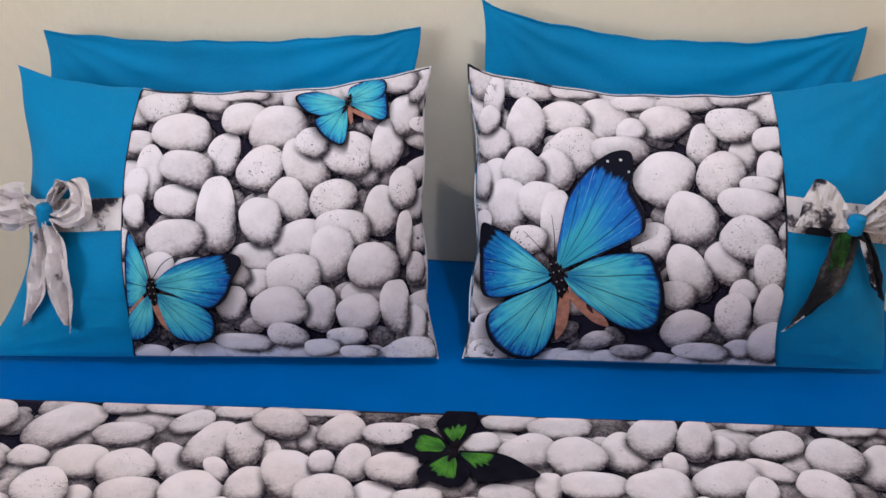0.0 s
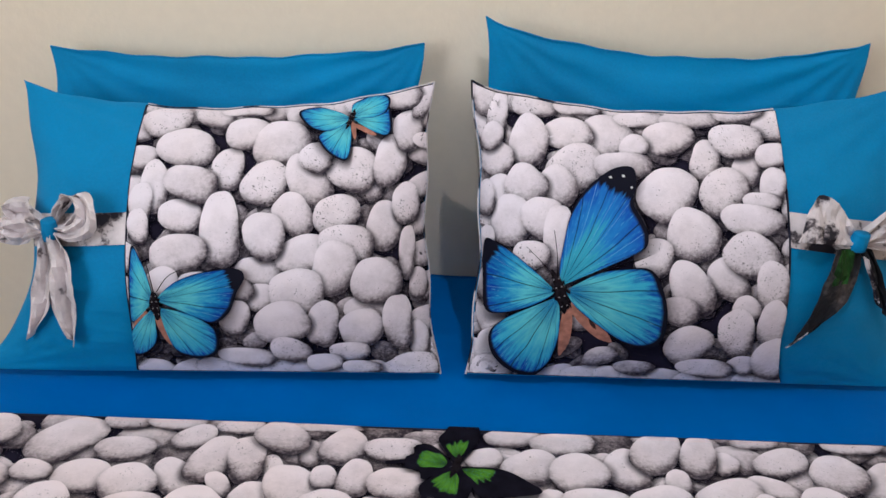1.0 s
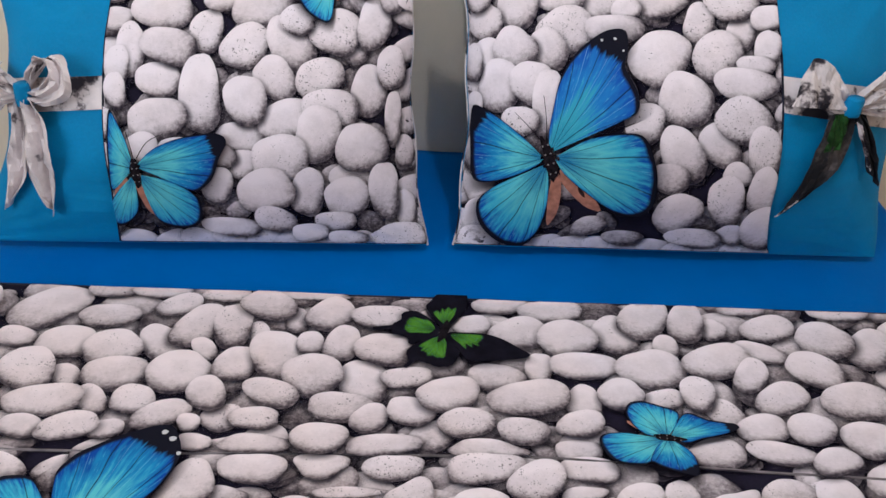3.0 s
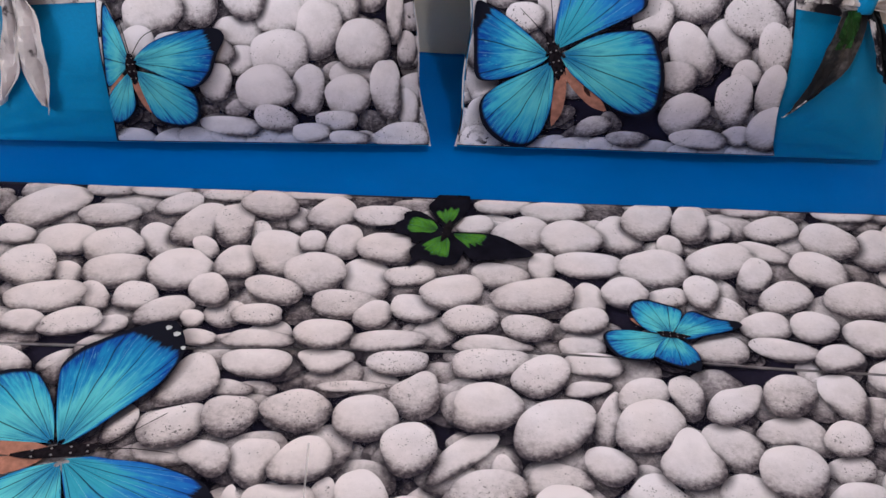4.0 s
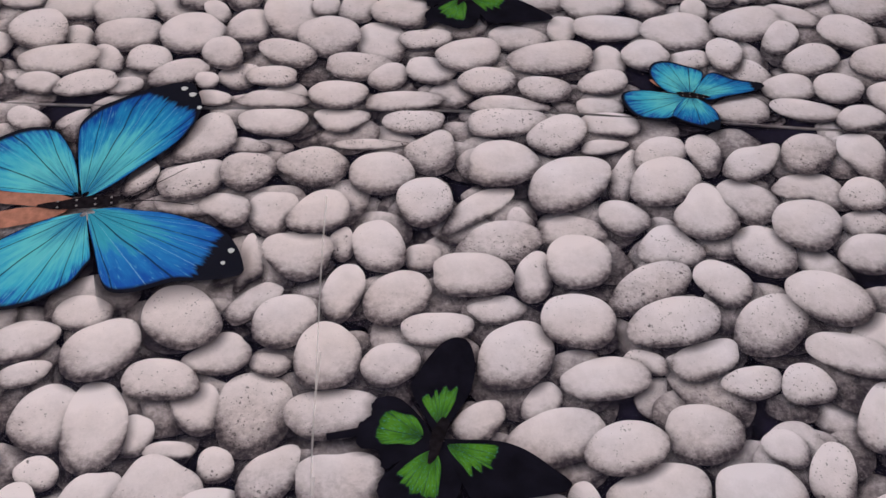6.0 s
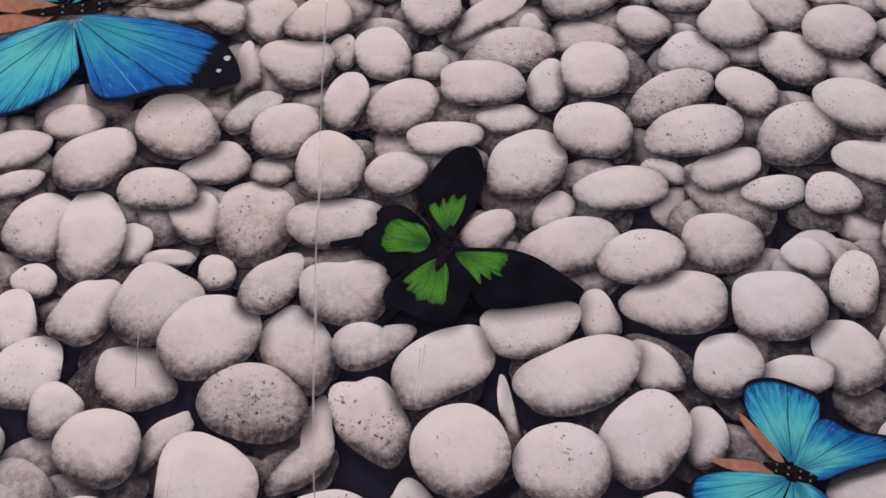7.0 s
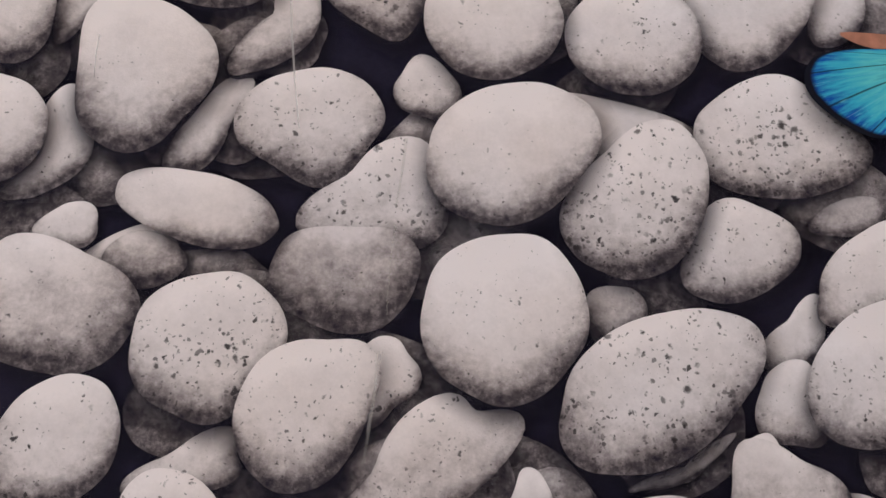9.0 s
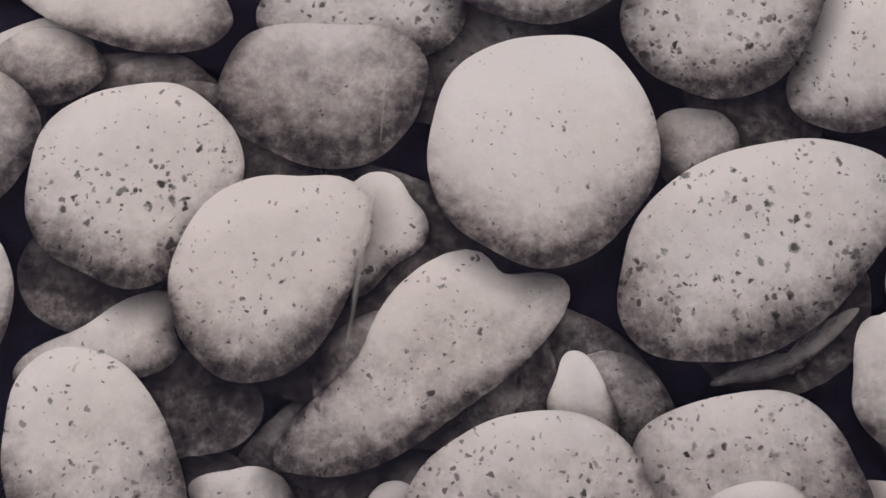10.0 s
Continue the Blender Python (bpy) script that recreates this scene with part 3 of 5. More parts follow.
structure("wall_south", boxed(X0 - 0.1, X1 + 0.1, Y0 - 0.12, Y0, -0.1, HIGH + 0.1), WALL, "cream painted plaster bedroom wall", "wall")
# opening and frame are unseen, added to hold the soft left lamp
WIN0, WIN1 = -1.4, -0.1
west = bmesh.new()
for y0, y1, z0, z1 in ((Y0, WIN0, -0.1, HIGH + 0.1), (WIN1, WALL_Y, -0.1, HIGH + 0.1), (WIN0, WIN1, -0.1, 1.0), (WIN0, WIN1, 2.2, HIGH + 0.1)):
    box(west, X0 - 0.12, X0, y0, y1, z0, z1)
structure("wall_west", west, WALL, "cream painted plaster bedroom wall with an added window opening", "wall")
window = structure("unseen_window_1", boxed(X0 - 0.1, X0 - 0.02, WIN0, WIN1, 1.0, 1.05), WINDOWMAT, "unseen white window added beside the bed to hold the soft light", "window")
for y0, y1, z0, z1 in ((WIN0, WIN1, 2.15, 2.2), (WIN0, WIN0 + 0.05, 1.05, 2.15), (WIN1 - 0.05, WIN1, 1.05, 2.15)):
    part("unseen_window_frame", boxed(X0 - 0.1, X0 - 0.02, y0, y1, z0, z1), WINDOWMAT, window, smooth=False)
structure("wall_east", boxed(X1, X1 + 0.12, Y0, WALL_Y, -0.1, HIGH + 0.1), WALL, "cream painted plaster bedroom wall", "wall")

# ---- the bed ----
BX0, BX1, BY0, BY1 = -0.66, 1.04, -0.42, WALL_Y - 0.004
bed = thing("bed", "double bed with a blue fitted sheet, against the wall", "bed")
part("bed_base", boxed(BX0 + 0.02, BX1 - 0.02, BY0 + 0.02, BY1 - 0.01, 0.1, 0.3, bevel=0.01), WOOD, bed, "dark wooden bed base")
for lx in (BX0 + 0.08, BX1 - 0.16):
    for ly in (BY0 + 0.08, BY1 - 0.16):
        part("leg", boxed(lx, lx + 0.08, ly, ly + 0.08, 0.0, 0.102, bevel=0.005), WOOD, bed)


def sheet_z(x, y):
    r = 0.0018 * noise.noise((x * 7, y * 9, 0.3)) + 0.0012 * noise.noise((x * 19, y * 23, 4.0))
    dx, dy = max(BX0 + 0.05 - x, x - (BX1 - 0.05), 0), max(BY0 + 0.05 - y, 0)
    e = min(math.hypot(dx, dy) / 0.05, 1)
    return BED - 0.009 + r - 0.05 * (1 - math.sqrt(max(0, 1 - e * e)))


def mattress_skin():
    bm = grid_sheet(lambda x, y: Vector((x, y, sheet_z(x, y))), sorted(set(spaced(BX0, BX0 + 0.05, 8) + spaced(BX0 + 0.05, BX1 - 0.05, 80) + spaced(BX1 - 0.05, BX1, 8))),
                    sorted(set(spaced(BY0, BY0 + 0.05, 8) + spaced(BY0 + 0.05, BY1, 110))))
    rim = [e for e in bm.edges if e.is_boundary]
    got = bmesh.ops.extrude_edge_only(bm, edges=rim)
    for v in got["geom"]:
        if isinstance(v, bmesh.types.BMVert):
            v.co.z = 0.3
    return bm


part("fitted_sheet", mattress_skin(), SHEET, bed, "smooth blue cotton fitted sheet over the mattress")

# ---- the bedspread ----
EDGE_Y, FOLD_Y = 1.145, 0.81


def spread_z(x, y):
    """Top of the bedspread: soft rumples, a pressed fold across it and two pressed folds along it."""
    r = 0.0016 * noise.noise((x * 5, y * 6, 1.7)) + 0.0003 * noise.noise((x * 17, y * 15, 8.0))
    fy = FOLD_Y + 0.006 * math.sin(x * 5) - 0.035 * max(0, x - 0.15)
    d = y - fy
    r += 0.003 * math.exp(-(d / 0.02) ** 2)
    return BED - 0.0018 + r


def spread_surface(x, y, lift):
    return Vector((x, y, spread_z(x, y) + lift))


def spread_clip(x, y, pull=False):
    if pull:
        return min(max(x, BX0 + 0.01), BX1 - 0.01), min(max(y, BY0 + 0.01), EDGE_Y - 0.001)
    return BX0 < x < BX1 and BY0 < y < EDGE_Y


bedspread = thing("bedspread", "bedspread printed with white pebbles and blue and green butterflies", "bedspread")


def spread_skin():
    bm = grid_sheet(lambda x, y: Vector((x, y, spread_z(x, y))), spaced(BX0, BX1, 170), sorted(set(spaced(BY0, 0.76, 120) + spaced(0.76, 0.84, 40) + spaced(0.84, EDGE_Y, 30))))
    rim = [e for e in bm.edges if e.is_boundary]
    got = bmesh.ops.extrude_edge_only(bm, edges=rim)
    for v in got["geom"]:
        if isinstance(v, bmesh.types.BMVert):
            y = v.co.y
            if y > EDGE_Y - 0.002:
                v.co.z = BED - 0.010
            else:
                v.co.z = 0.16
                v.co.x += 0.006 if v.co.x > 0.1 else -0.006
    return bm


part("cloth", spread_skin(), GROUND, bedspread, "dark printed cotton ground between the pebbles")
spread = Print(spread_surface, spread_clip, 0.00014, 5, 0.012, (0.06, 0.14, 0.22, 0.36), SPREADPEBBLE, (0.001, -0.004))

# pebbles of the bedspread: place, length, breadth (mm on the cloth) and turn; some with tint and pits
spread.pebble(-573, 1102, 94, 76, 20); spread.pebble(-551, 1012, 90, 68, -39); spread.pebble(-513, 920, 80, 73, -12); spread.pebble(-505, 856, 82, 52, -11)
spread.pebble(869, 1089, 130, 77, 29); spread.pebble(837, 980, 107, 78, 24); spread.pebble(796, 895, 111, 65, 23); spread.pebble(886, 1008, 107, 60, 43)
spread.pebble(715, 788, 104, 68, 30); spread.pebble(689, 708, 81, 53, 30); spread.pebble(652, 618, 85, 55, 29); spread.pebble(638, 553, 90, 58, 42)
spread.pebble(596, 486, 91, 59, 27); spread.pebble(-490, 731, 85, 56, -14); spread.pebble(-472, 653, 74, 50, -16); spread.pebble(-434, 590, 69, 51, -31)
spread.pebble(-429, 504, 78, 57, -33); spread.pebble(-393, 495, 73, 58, -39); spread.pebble(-380, 410, 66, 52, -44); spread.pebble(-366, 326, 64, 55, -43)
spread.pebble(-353, 250, 60, 47, -45); spread.pebble(-331, 170, 71, 52, -18); spread.pebble(547, 467, 83, 62, 43); spread.pebble(520, 374, 85, 57, 59)
spread.pebble(487, 256, 81, 58, 55); spread.pebble(461, 162, 79, 58, 50); spread.pebble(-44, -180, 53, 40, 5); spread.pebble(38, -188, 54, 32, -1)
spread.pebble(121, -191, 58, 36, -8); spread.pebble(-114, -179, 53, 35, -4); spread.pebble(199, -171, 51, 40, 7); spread.pebble(-454, 1089, 128, 77, 48)
spread.pebble(-373, 1136, 74, 38, 1); spread.pebble(-299, 1136, 88, 34, 3); spread.pebble(-202, 1133, 71, 38, 2); spread.pebble(-268, 1104, 70, 51, 33)
spread.pebble(-482, 1022, 58, 45, -19); spread.pebble(-71, 1137, 109, 23, 0); spread.pebble(-277, 1014, 89, 58, -59); spread.pebble(-364, 1074, 86, 57, 9)
spread.pebble(-408, 1013, 87, 67, 3); spread.pebble(-344, 1004, 83, 73, 26); spread.pebble(-232, 1056, 105, 67, 71); spread.pebble(-146, 1040, 60, 38, -69)
spread.pebble(-184, 1058, 100, 57, -85); spread.pebble(-92, 1076, 57, 35, -86); spread.pebble(-136, 1109, 87, 68, -38); spread.pebble(-43, 1093, 86, 65, 53)
spread.pebble(33, 1091, 90, 58, 6); spread.pebble(-390, 942, 57, 37, -67); spread.pebble(-445, 957, 93, 73, -72); spread.pebble(-329, 951, 92, 69, 5)
spread.pebble(-217, 1005, 52, 33, -64); spread.pebble(-244, 957, 91, 82, 31); spread.pebble(-170, 976, 73, 59, 83); spread.pebble(-114, 998, 105, 78, -82)
spread.pebble(-69, 1025, 48, 42, -85); spread.pebble(-24, 1025, 80, 53, 81); spread.pebble(8, 943, 100, 66, 90); spread.pebble(37, 1015, 82, 74, -13)
spread.pebble(-62, 958, 91, 83, -52); spread.pebble(68, 957, 72, 43, 15); spread.pebble(-346, 899, 60, 39, -66); spread.pebble(-406, 897, 106, 58, 7)
spread.pebble(-293, 902, 60, 53, -4); spread.pebble(-173, 874, 54, 51, 42); spread.pebble(-200, 917, 72, 50, -76); spread.pebble(-115, 920, 80, 55, -23)
spread.pebble(-252, 876, 83, 46, 28); spread.pebble(-20, 896, 88, 58, -8, 0.16); spread.pebble(-317, 848, 50, 34, 16); spread.pebble(-421, 849, 59, 41, -13)
spread.pebble(-363, 851, 77, 51, 16); spread.pebble(-214, 862, 34, 30, -80); spread.pebble(-132, 872, 69, 39, 0); spread.pebble(18, 876, 60, 47, 46)
spread.pebble(74, 891, 69, 52, -18); spread.pebble(-201, 826, 45, 32, -5); spread.pebble(216, 1130, 90, 42, 6); spread.pebble(295, 1120, 101, 57, 9)
spread.pebble(769, 1141, 111, 40, 2); spread.pebble(608, 1139, 82, 31, 7); spread.pebble(168, 1078, 60, 50, 21); spread.pebble(239, 1062, 94, 76, 24)
spread.pebble(387, 1066, 91, 75, 64); spread.pebble(311, 1055, 99, 80, 35); spread.pebble(542, 1085, 60, 42, 49); spread.pebble(440, 1108, 114, 74, 53)
spread.pebble(505, 1100, 113, 56, 68); spread.pebble(459, 1040, 55, 41, 85); spread.pebble(259, 985, 68, 42, 75); spread.pebble(196, 963, 81, 57, 4)
spread.pebble(126, 925, 94, 65, 19); spread.pebble(327, 994, 105, 61, -1); spread.pebble(426, 989, 101, 87, 21); spread.pebble(635, 1093, 96, 63, 24)
spread.pebble(602, 1034, 86, 47, -20); spread.pebble(530, 1011, 113, 74, 28); spread.pebble(572, 981, 84, 47, 59); spread.pebble(782, 1050, 112, 66, 50)
spread.pebble(717, 1067, 105, 82, 37); spread.pebble(677, 998, 91, 77, -31); spread.pebble(313, 916, 75, 49, 71); spread.pebble(239, 922, 117, 71, 14)
spread.pebble(428, 926, 64, 41, 16); spread.pebble(369, 935, 74, 58, 32); spread.pebble(510, 901, 67, 50, -60); spread.pebble(481, 940, 72, 53, 73)
spread.pebble(603, 934, 94, 59, 32); spread.pebble(716, 932, 112, 80, 5); spread.pebble(290, 823, 64, 43, 2); spread.pebble(555, 874, 82, 50, 17)
spread.pebble(702, 858, 89, 68, 24); spread.pebble(300, 793, 77, 42, -1); spread.pebble(-210, 648, 75, 35, -9); spread.pebble(582, 634, 64, 42, 22)
spread.pebble(-163, 385, 58, 47, -73); spread.pebble(-109, 379, 90, 76, 87, 0.2, 0.4); spread.pebble(172, 392, 51, 34, 53); spread.pebble(329, 358, 81, 66, 0, 0.14)
spread.pebble(-34, 379, 90, 58, 6); spread.pebble(108, 370, 60, 38, 35); spread.pebble(182, 352, 105, 61, 16); spread.pebble(408, 342, 47, 41, -44)
spread.pebble(-217, 355, 47, 33, 85); spread.pebble(-302, 373, 73, 66, 73); spread.pebble(-183, 340, 47, 19, -1); spread.pebble(-256, 364, 95, 63, -85)
spread.pebble(-297, 317, 41, 33, -33); spread.pebble(-139, 325, 36, 35, -90); spread.pebble(-308, 276, 63, 43, -69); spread.pebble(446, 313, 71, 46, 65)
spread.pebble(422, 240, 74, 62, -74); spread.pebble(-287, 229, 68, 57, 89); spread.pebble(410, 115, 75, 63, 12)
# stones with outlines of their own
spread.pebble(-151, 745, 56, 27, -6, 0.18, 0.36, (0, 0, 0.06, -0.03, 0, 0.02, -0.02, 0))
spread.pebble(-200, 754, 92, 62, 58, 0.11, 0.25, (0, 0, -0.05, 0.13, 0, -0.04, 0.01, -0))
spread.pebble(-113, 637, 71, 55, 82, 0.09, 0.25, (0, -0, -0.09, -0.07, -0.03, 0.03, 0.01, 0))
spread.pebble(-164, 642, 63, 45, -31, 0.12, 0.18, (0, -0, -0.06, -0.07, -0.04, 0.01, 0.03, 0.01))
spread.pebble(58, 574, 44, 41, 21, 0.12, 0.36, (-0, -0, 0.01, 0.01, 0, 0.05, 0.01, -0))
spread.pebble(-123, 511, 73, 32, 44, 0.13, 0.25, (0, -0, 0.02, -0.05, -0.07, -0.03, -0.01, 0.02))
spread.pebble(-134, 558, 66, 34, 68, 0.14, 0.1, (0.08, 0.05, 0.11, 0.29, -0.23, 0.15, -0.09, -0.22))
spread.pebble(-98, 435, 43, 28, -8, 0.15, 0.18, (0, 0, -0, 0.04, -0.03, 0.02, 0.01, 0))
spread.pebble(-267, 688, 61, 32, 69, 0.12, 0.36, (-0, 0, -0.03, 0.04, -0.01, -0.01, -0, 0.01))
spread.pebble(-32, 591, 50, 28, 90, 0.1, 0.36, (-0, 0, -0.01, -0.05, -0.01, -0.04, -0, -0))
spread.pebble(170, 634, 34, 30, -46, 0.17, 0.36, (-0, 0, 0.08, 0.12, -0.02, 0.02, 0, 0))
spread.pebble(228, 617, 82, 41, 6, 0.12, 0.25, (0.01, 0.01, -0, -0.15, -0.07, 0.01, -0.02, 0.04))
spread.pebble(136, 503, 62, 36, 7, 0.11, 0.25, (0, 0.01, -0.02, 0.06, -0, -0.06, 0.05, 0.01))
spread.pebble(303, 702, 97, 30, 70, 0.1, 0.36, (-0, -0, 0.09, -0.03, -0.02, -0.02, 0, -0))
spread.pebble(449, 666, 79, 68, -50, 0.15, 0.1, (0, -0, -0.08, -0.01, -0, 0.01, 0.02, -0))
spread.pebble(535, 687, 93, 55, -12, 0.11, 0.1, (0.02, -0.01, -0.11, -0.14, -0.07, 0.04, 0.05, 0.03))
spread.pebble(284, 439, 51, 30, -10, 0.09, 0.36, (-0, 0, -0.02, -0.06, -0.04, 0.03, -0.01, -0.01))
spread.pebble(-127, 825, 92, 37, 0, 0.05, 0.1, (0, 0, 0.04, -0.07, -0.01, 0.02, -0.01, 0))
spread.pebble(37, 828, 103, 41, 7, 0.04, 0.18, (-0, 0, 0.04, -0.03, -0.03, 0.01, -0, -0))
spread.pebble(-123, 784, 87, 48, -0, 0.01, 0.1, (0, 0, -0.03, 0.06, -0.03, 0.01, 0.01, 0))
spread.pebble(-40, 791, 67, 39, 3, 0.01, 0.25, (-0, 0, 0.06, 0.14, -0.02, 0.01, 0.01, 0))
spread.pebble(50, 789, 80, 42, 4, 0.07, 0.36, (0, -0, -0, 0.05, -0.03, 0.01, -0.02, -0))
spread.pebble(-5, 752, 91, 19, 2, 0.08, 0.36, (-0, -0, 0.05, 0.01, 0.01, 0.01, 0.01, 0.01))
spread.pebble(-209, 686, 84, 59, 30, 0.08, 0.36, (-0, -0, 0.03, 0.04, -0.01, 0.04, -0, 0))
spread.pebble(-147, 702, 67, 63, 21, 0.23, 0.4, (0, -0, 0.05, 0.01, 0.01, 0.01, -0.01, 0))
spread.pebble(-69, 711, 84, 66, -4, 0.17, 0.4, (-0, 0, -0.04, 0.01, 0.03, -0, -0, 0.01))
spread.pebble(71, 735, 79, 61, 68, 0.22, 0.4, (0, 0, 0.09, -0.04, 0.04, 0, -0, 0))
spread.pebble(-79, 576, 78, 67, -14, 0.08, 0.1, (0, -0, -0.1, 0.06, -0.02, -0.03, 0.01, -0.01))
spread.pebble(9, 589, 78, 59, -73, 0.03, 0.25, (0, 0, 0, 0.02, -0.02, 0.01, 0.01, 0.01))
spread.pebble(-29, 525, 81, 44, 76, 0.03, 0.1, (-0, -0, -0.01, -0.02, -0.01, 0.02, 0, -0.01))
spread.pebble(29, 519, 84, 63, 46, 0.11, 0.18, (0, 0, -0, -0.01, 0, 0, -0, 0))
spread.pebble(-88, 488, 74, 63, 51, 0.07, 0.18, (0, 0, 0.01, -0.02, 0.01, -0.01, -0, 0.01))
spread.pebble(-294, 496, 61, 46, -1, 0.05, 0.25, (-0, -0, 0.01, -0.02, -0.01, 0.02, 0.01, 0.01))
spread.pebble(-345, 461, 70, 49, 22, 0.06, 0.18, (-0, -0, 0.05, -0.02, -0.01, 0.01, 0.02, 0))
spread.pebble(-267, 451, 86, 67, 43, 0.05, 0.18, (0, -0, 0.02, 0.01, 0.01, 0.02, -0.01, 0))
spread.pebble(-335, 422, 53, 30, 19, 0.09, 0.25, (-0, -0, 0.02, 0.03, -0.01, 0.01, 0.01, 0.02))
spread.pebble(-149, 445, 67, 47, 20, 0.05, 0.1, (0, 0, -0.11, 0, 0.03, -0.05, 0.01, 0.01))
spread.pebble(-42, 445, 82, 69, 90, 0.03, 0.18, (-0, 0, 0.03, 0.03, -0.01, 0.01, 0.01, -0))
spread.pebble(22, 435, 63, 51, 24, 0.06, 0.25, (-0, -0, 0.02, -0.01, -0, -0.01, 0, 0.01))
spread.pebble(-203, 416, 78, 49, -8, 0.07, 0.36, (-0, -0, 0.03, -0.04, -0.02, -0.02, 0, -0))
spread.pebble(147, 871, 79, 56, 9, 0.09, 0.36, (0, 0, 0.01, -0.01, -0, -0.01, -0.01, 0.01))
spread.pebble(222, 856, 72, 54, -4, 0.18, 0.4, (-0, 0, 0.02, 0.04, -0.02, -0, 0, 0.01))
spread.pebble(302, 873, 74, 48, 25, 0.02, 0.25, (-0, -0, -0.03, 0.03, 0.01, 0.01, -0.01, 0))
spread.pebble(624, 875, 76, 61, 26, 0.02, 0.18, (-0, 0, 0.01, -0.02, 0.02, -0, -0, -0.01))
spread.pebble(169, 823, 100, 34, -1, 0.08, 0.1, (0, 0, 0.07, -0.14, -0.01, -0.03, -0.01, -0.01))
spread.pebble(164, 790, 103, 50, 8, 0.03, 0.36, (-0, -0, 0.07, 0.01, -0.02, 0.04, -0, 0.01))
spread.pebble(285, 753, 63, 26, 12, 0.01, 0.1, (-0, 0, 0.07, -0.03, 0.02, 0.03, 0, 0))
spread.pebble(122, 648, 107, 36, 39, 0.05, 0.1, (-0, -0, -0.05, -0.11, 0.01, 0.02, 0.01, -0.01))
spread.pebble(145, 596, 102, 64, 20, 0.2, 0.4, (-0, 0, -0.03, -0, 0.03, 0, -0.01, 0))
spread.pebble(179, 548, 75, 42, 76, 0.03, 0.25, (0, 0, 0.03, -0.01, 0.01, -0.01, -0, 0))
spread.pebble(355, 747, 82, 47, 32, 0.06, 0.25, (0, -0, -0.05, -0.05, -0.01, 0.04, 0.02, 0.01))
spread.pebble(412, 744, 77, 44, 88, 0.19, 0.4, (0, 0, -0.06, 0.02, -0.01, -0.03, 0.02, 0))
spread.pebble(293, 637, 62, 54, -27, 0.07, 0.1, (-0, -0, -0.01, 0.05, 0, 0.02, -0, 0.02))
spread.pebble(469, 733, 96, 48, 36, 0.01, 0.25, (-0, -0, 0.06, -0.01, 0.05, 0, 0.02, 0.02))
spread.pebble(546, 750, 88, 61, 38, 0.22, 0.4, (-0, 0, 0, -0.04, 0.01, -0.02, -0.01, -0))
spread.pebble(618, 748, 82, 61, -88, 0.06, 0.1, (-0, -0, 0.1, -0, -0, -0, 0.01, 0))
spread.pebble(477, 825, 82, 58, 14, 0.08, 0.18, (0, 0, -0.03, 0.01, -0, 0, 0.01, 0))
spread.pebble(566, 828, 99, 45, -10, 0.04, 0.25, (0, -0, 0.03, 0.04, 0.01, 0.01, -0, 0))
spread.pebble(635, 815, 78, 47, 25, 0.04, 0.1, (0, 0, -0.03, -0.05, -0.01, -0.01, 0, 0.01))
spread.pebble(449, 589, 79, 73, -60, 0.05, 0.36, (0, 0, 0.01, 0, -0, 0, -0, -0))
spread.pebble(339, 592, 75, 61, -0, 0.04, 0.36, (0, -0.01, -0.02, -0.13, 0.02, 0.01, 0.03, 0))
spread.pebble(306, 536, 116, 52, 33, 0.2, 0.4, (0, -0, -0.04, -0.04, 0.01, 0.01, 0, 0))
spread.pebble(390, 543, 70, 58, -46, 0.02, 0.25, (0, 0, -0.04, -0.02, -0.03, -0, 0.01, 0.01))
spread.pebble(430, 487, 104, 66, 40, 0.15, 0.4, (-0, 0, -0.01, 0.01, 0.01, -0.01, -0.01, 0.01))
spread.pebble(574, 588, 82, 58, 23, 0.06, 0.1, (-0, 0, 0.01, 0.04, 0.02, 0, 0.01, 0.02))
spread.pebble(349, 443, 83, 43, 24, 0.02, 0.1, (-0, -0, 0.03, 0.02, -0.03, 0.03, -0.01, 0.01))
spread.pebble(241, 419, 97, 51, 9, -0.02, 0.1, (0, 0, -0.02, -0.01, -0.01, -0.01, 0, 0.01))
spread.pebble(150, 446, 95, 72, 49, 0.04, 0.25, (-0, 0, -0.02, 0.02, 0.02, -0, -0.01, 0.02))
spread.pebble(508, 450, 99, 53, -17, 0.02, 0.25, (0, -0, -0.02, -0.03, -0.01, -0.01, 0.01, -0.01))
spread.pebble(596, 681, 70, 52, 33, 0.02, 0.36, (0, 0, -0.04, 0.02, -0, 0.01, 0.02, 0))
spread.pebble(393, 416, 67, 39, 10, 0.02, 0.36, (-0, -0, -0.03, 0.05, 0.01, -0.01, -0.02, -0))
spread.pebble(449, 413, 59, 50, 18, -0.03, 0.36, (0, 0, -0.04, -0.06, -0.01, 0.02, 0, 0))
spread.pebble(-46, 838, 77, 59, 8, 0.01, 0.18, (-0, -0, 0.02, 0.04, -0.01, 0.02, 0, 0.01))
spread.pebble(11, 700, 79, 73, 11, 0.04, 0.18, (0, -0, -0, -0, -0.01, -0, -0, -0.01))
spread.pebble(61, 656, 80, 66, 79, 0, 0.36, (0, -0, -0.02, -0.01, 0.01, -0.02, 0, -0))
spread.pebble(-59, 638, 78, 59, 38, 0, 0.1, (-0, 0, -0.06, 0.04, -0, -0.01, -0, 0.01))
spread.pebble(70, 479, 79, 43, 7, -0.04, 0.25, (0, 0, 0.04, 0.03, -0.02, 0.01, -0, -0))
spread.pebble(-193, 491, 90, 73, -42, 0.04, 0.25, (0, -0, 0.02, 0.02, -0.01, 0.01, -0.01, 0.01))
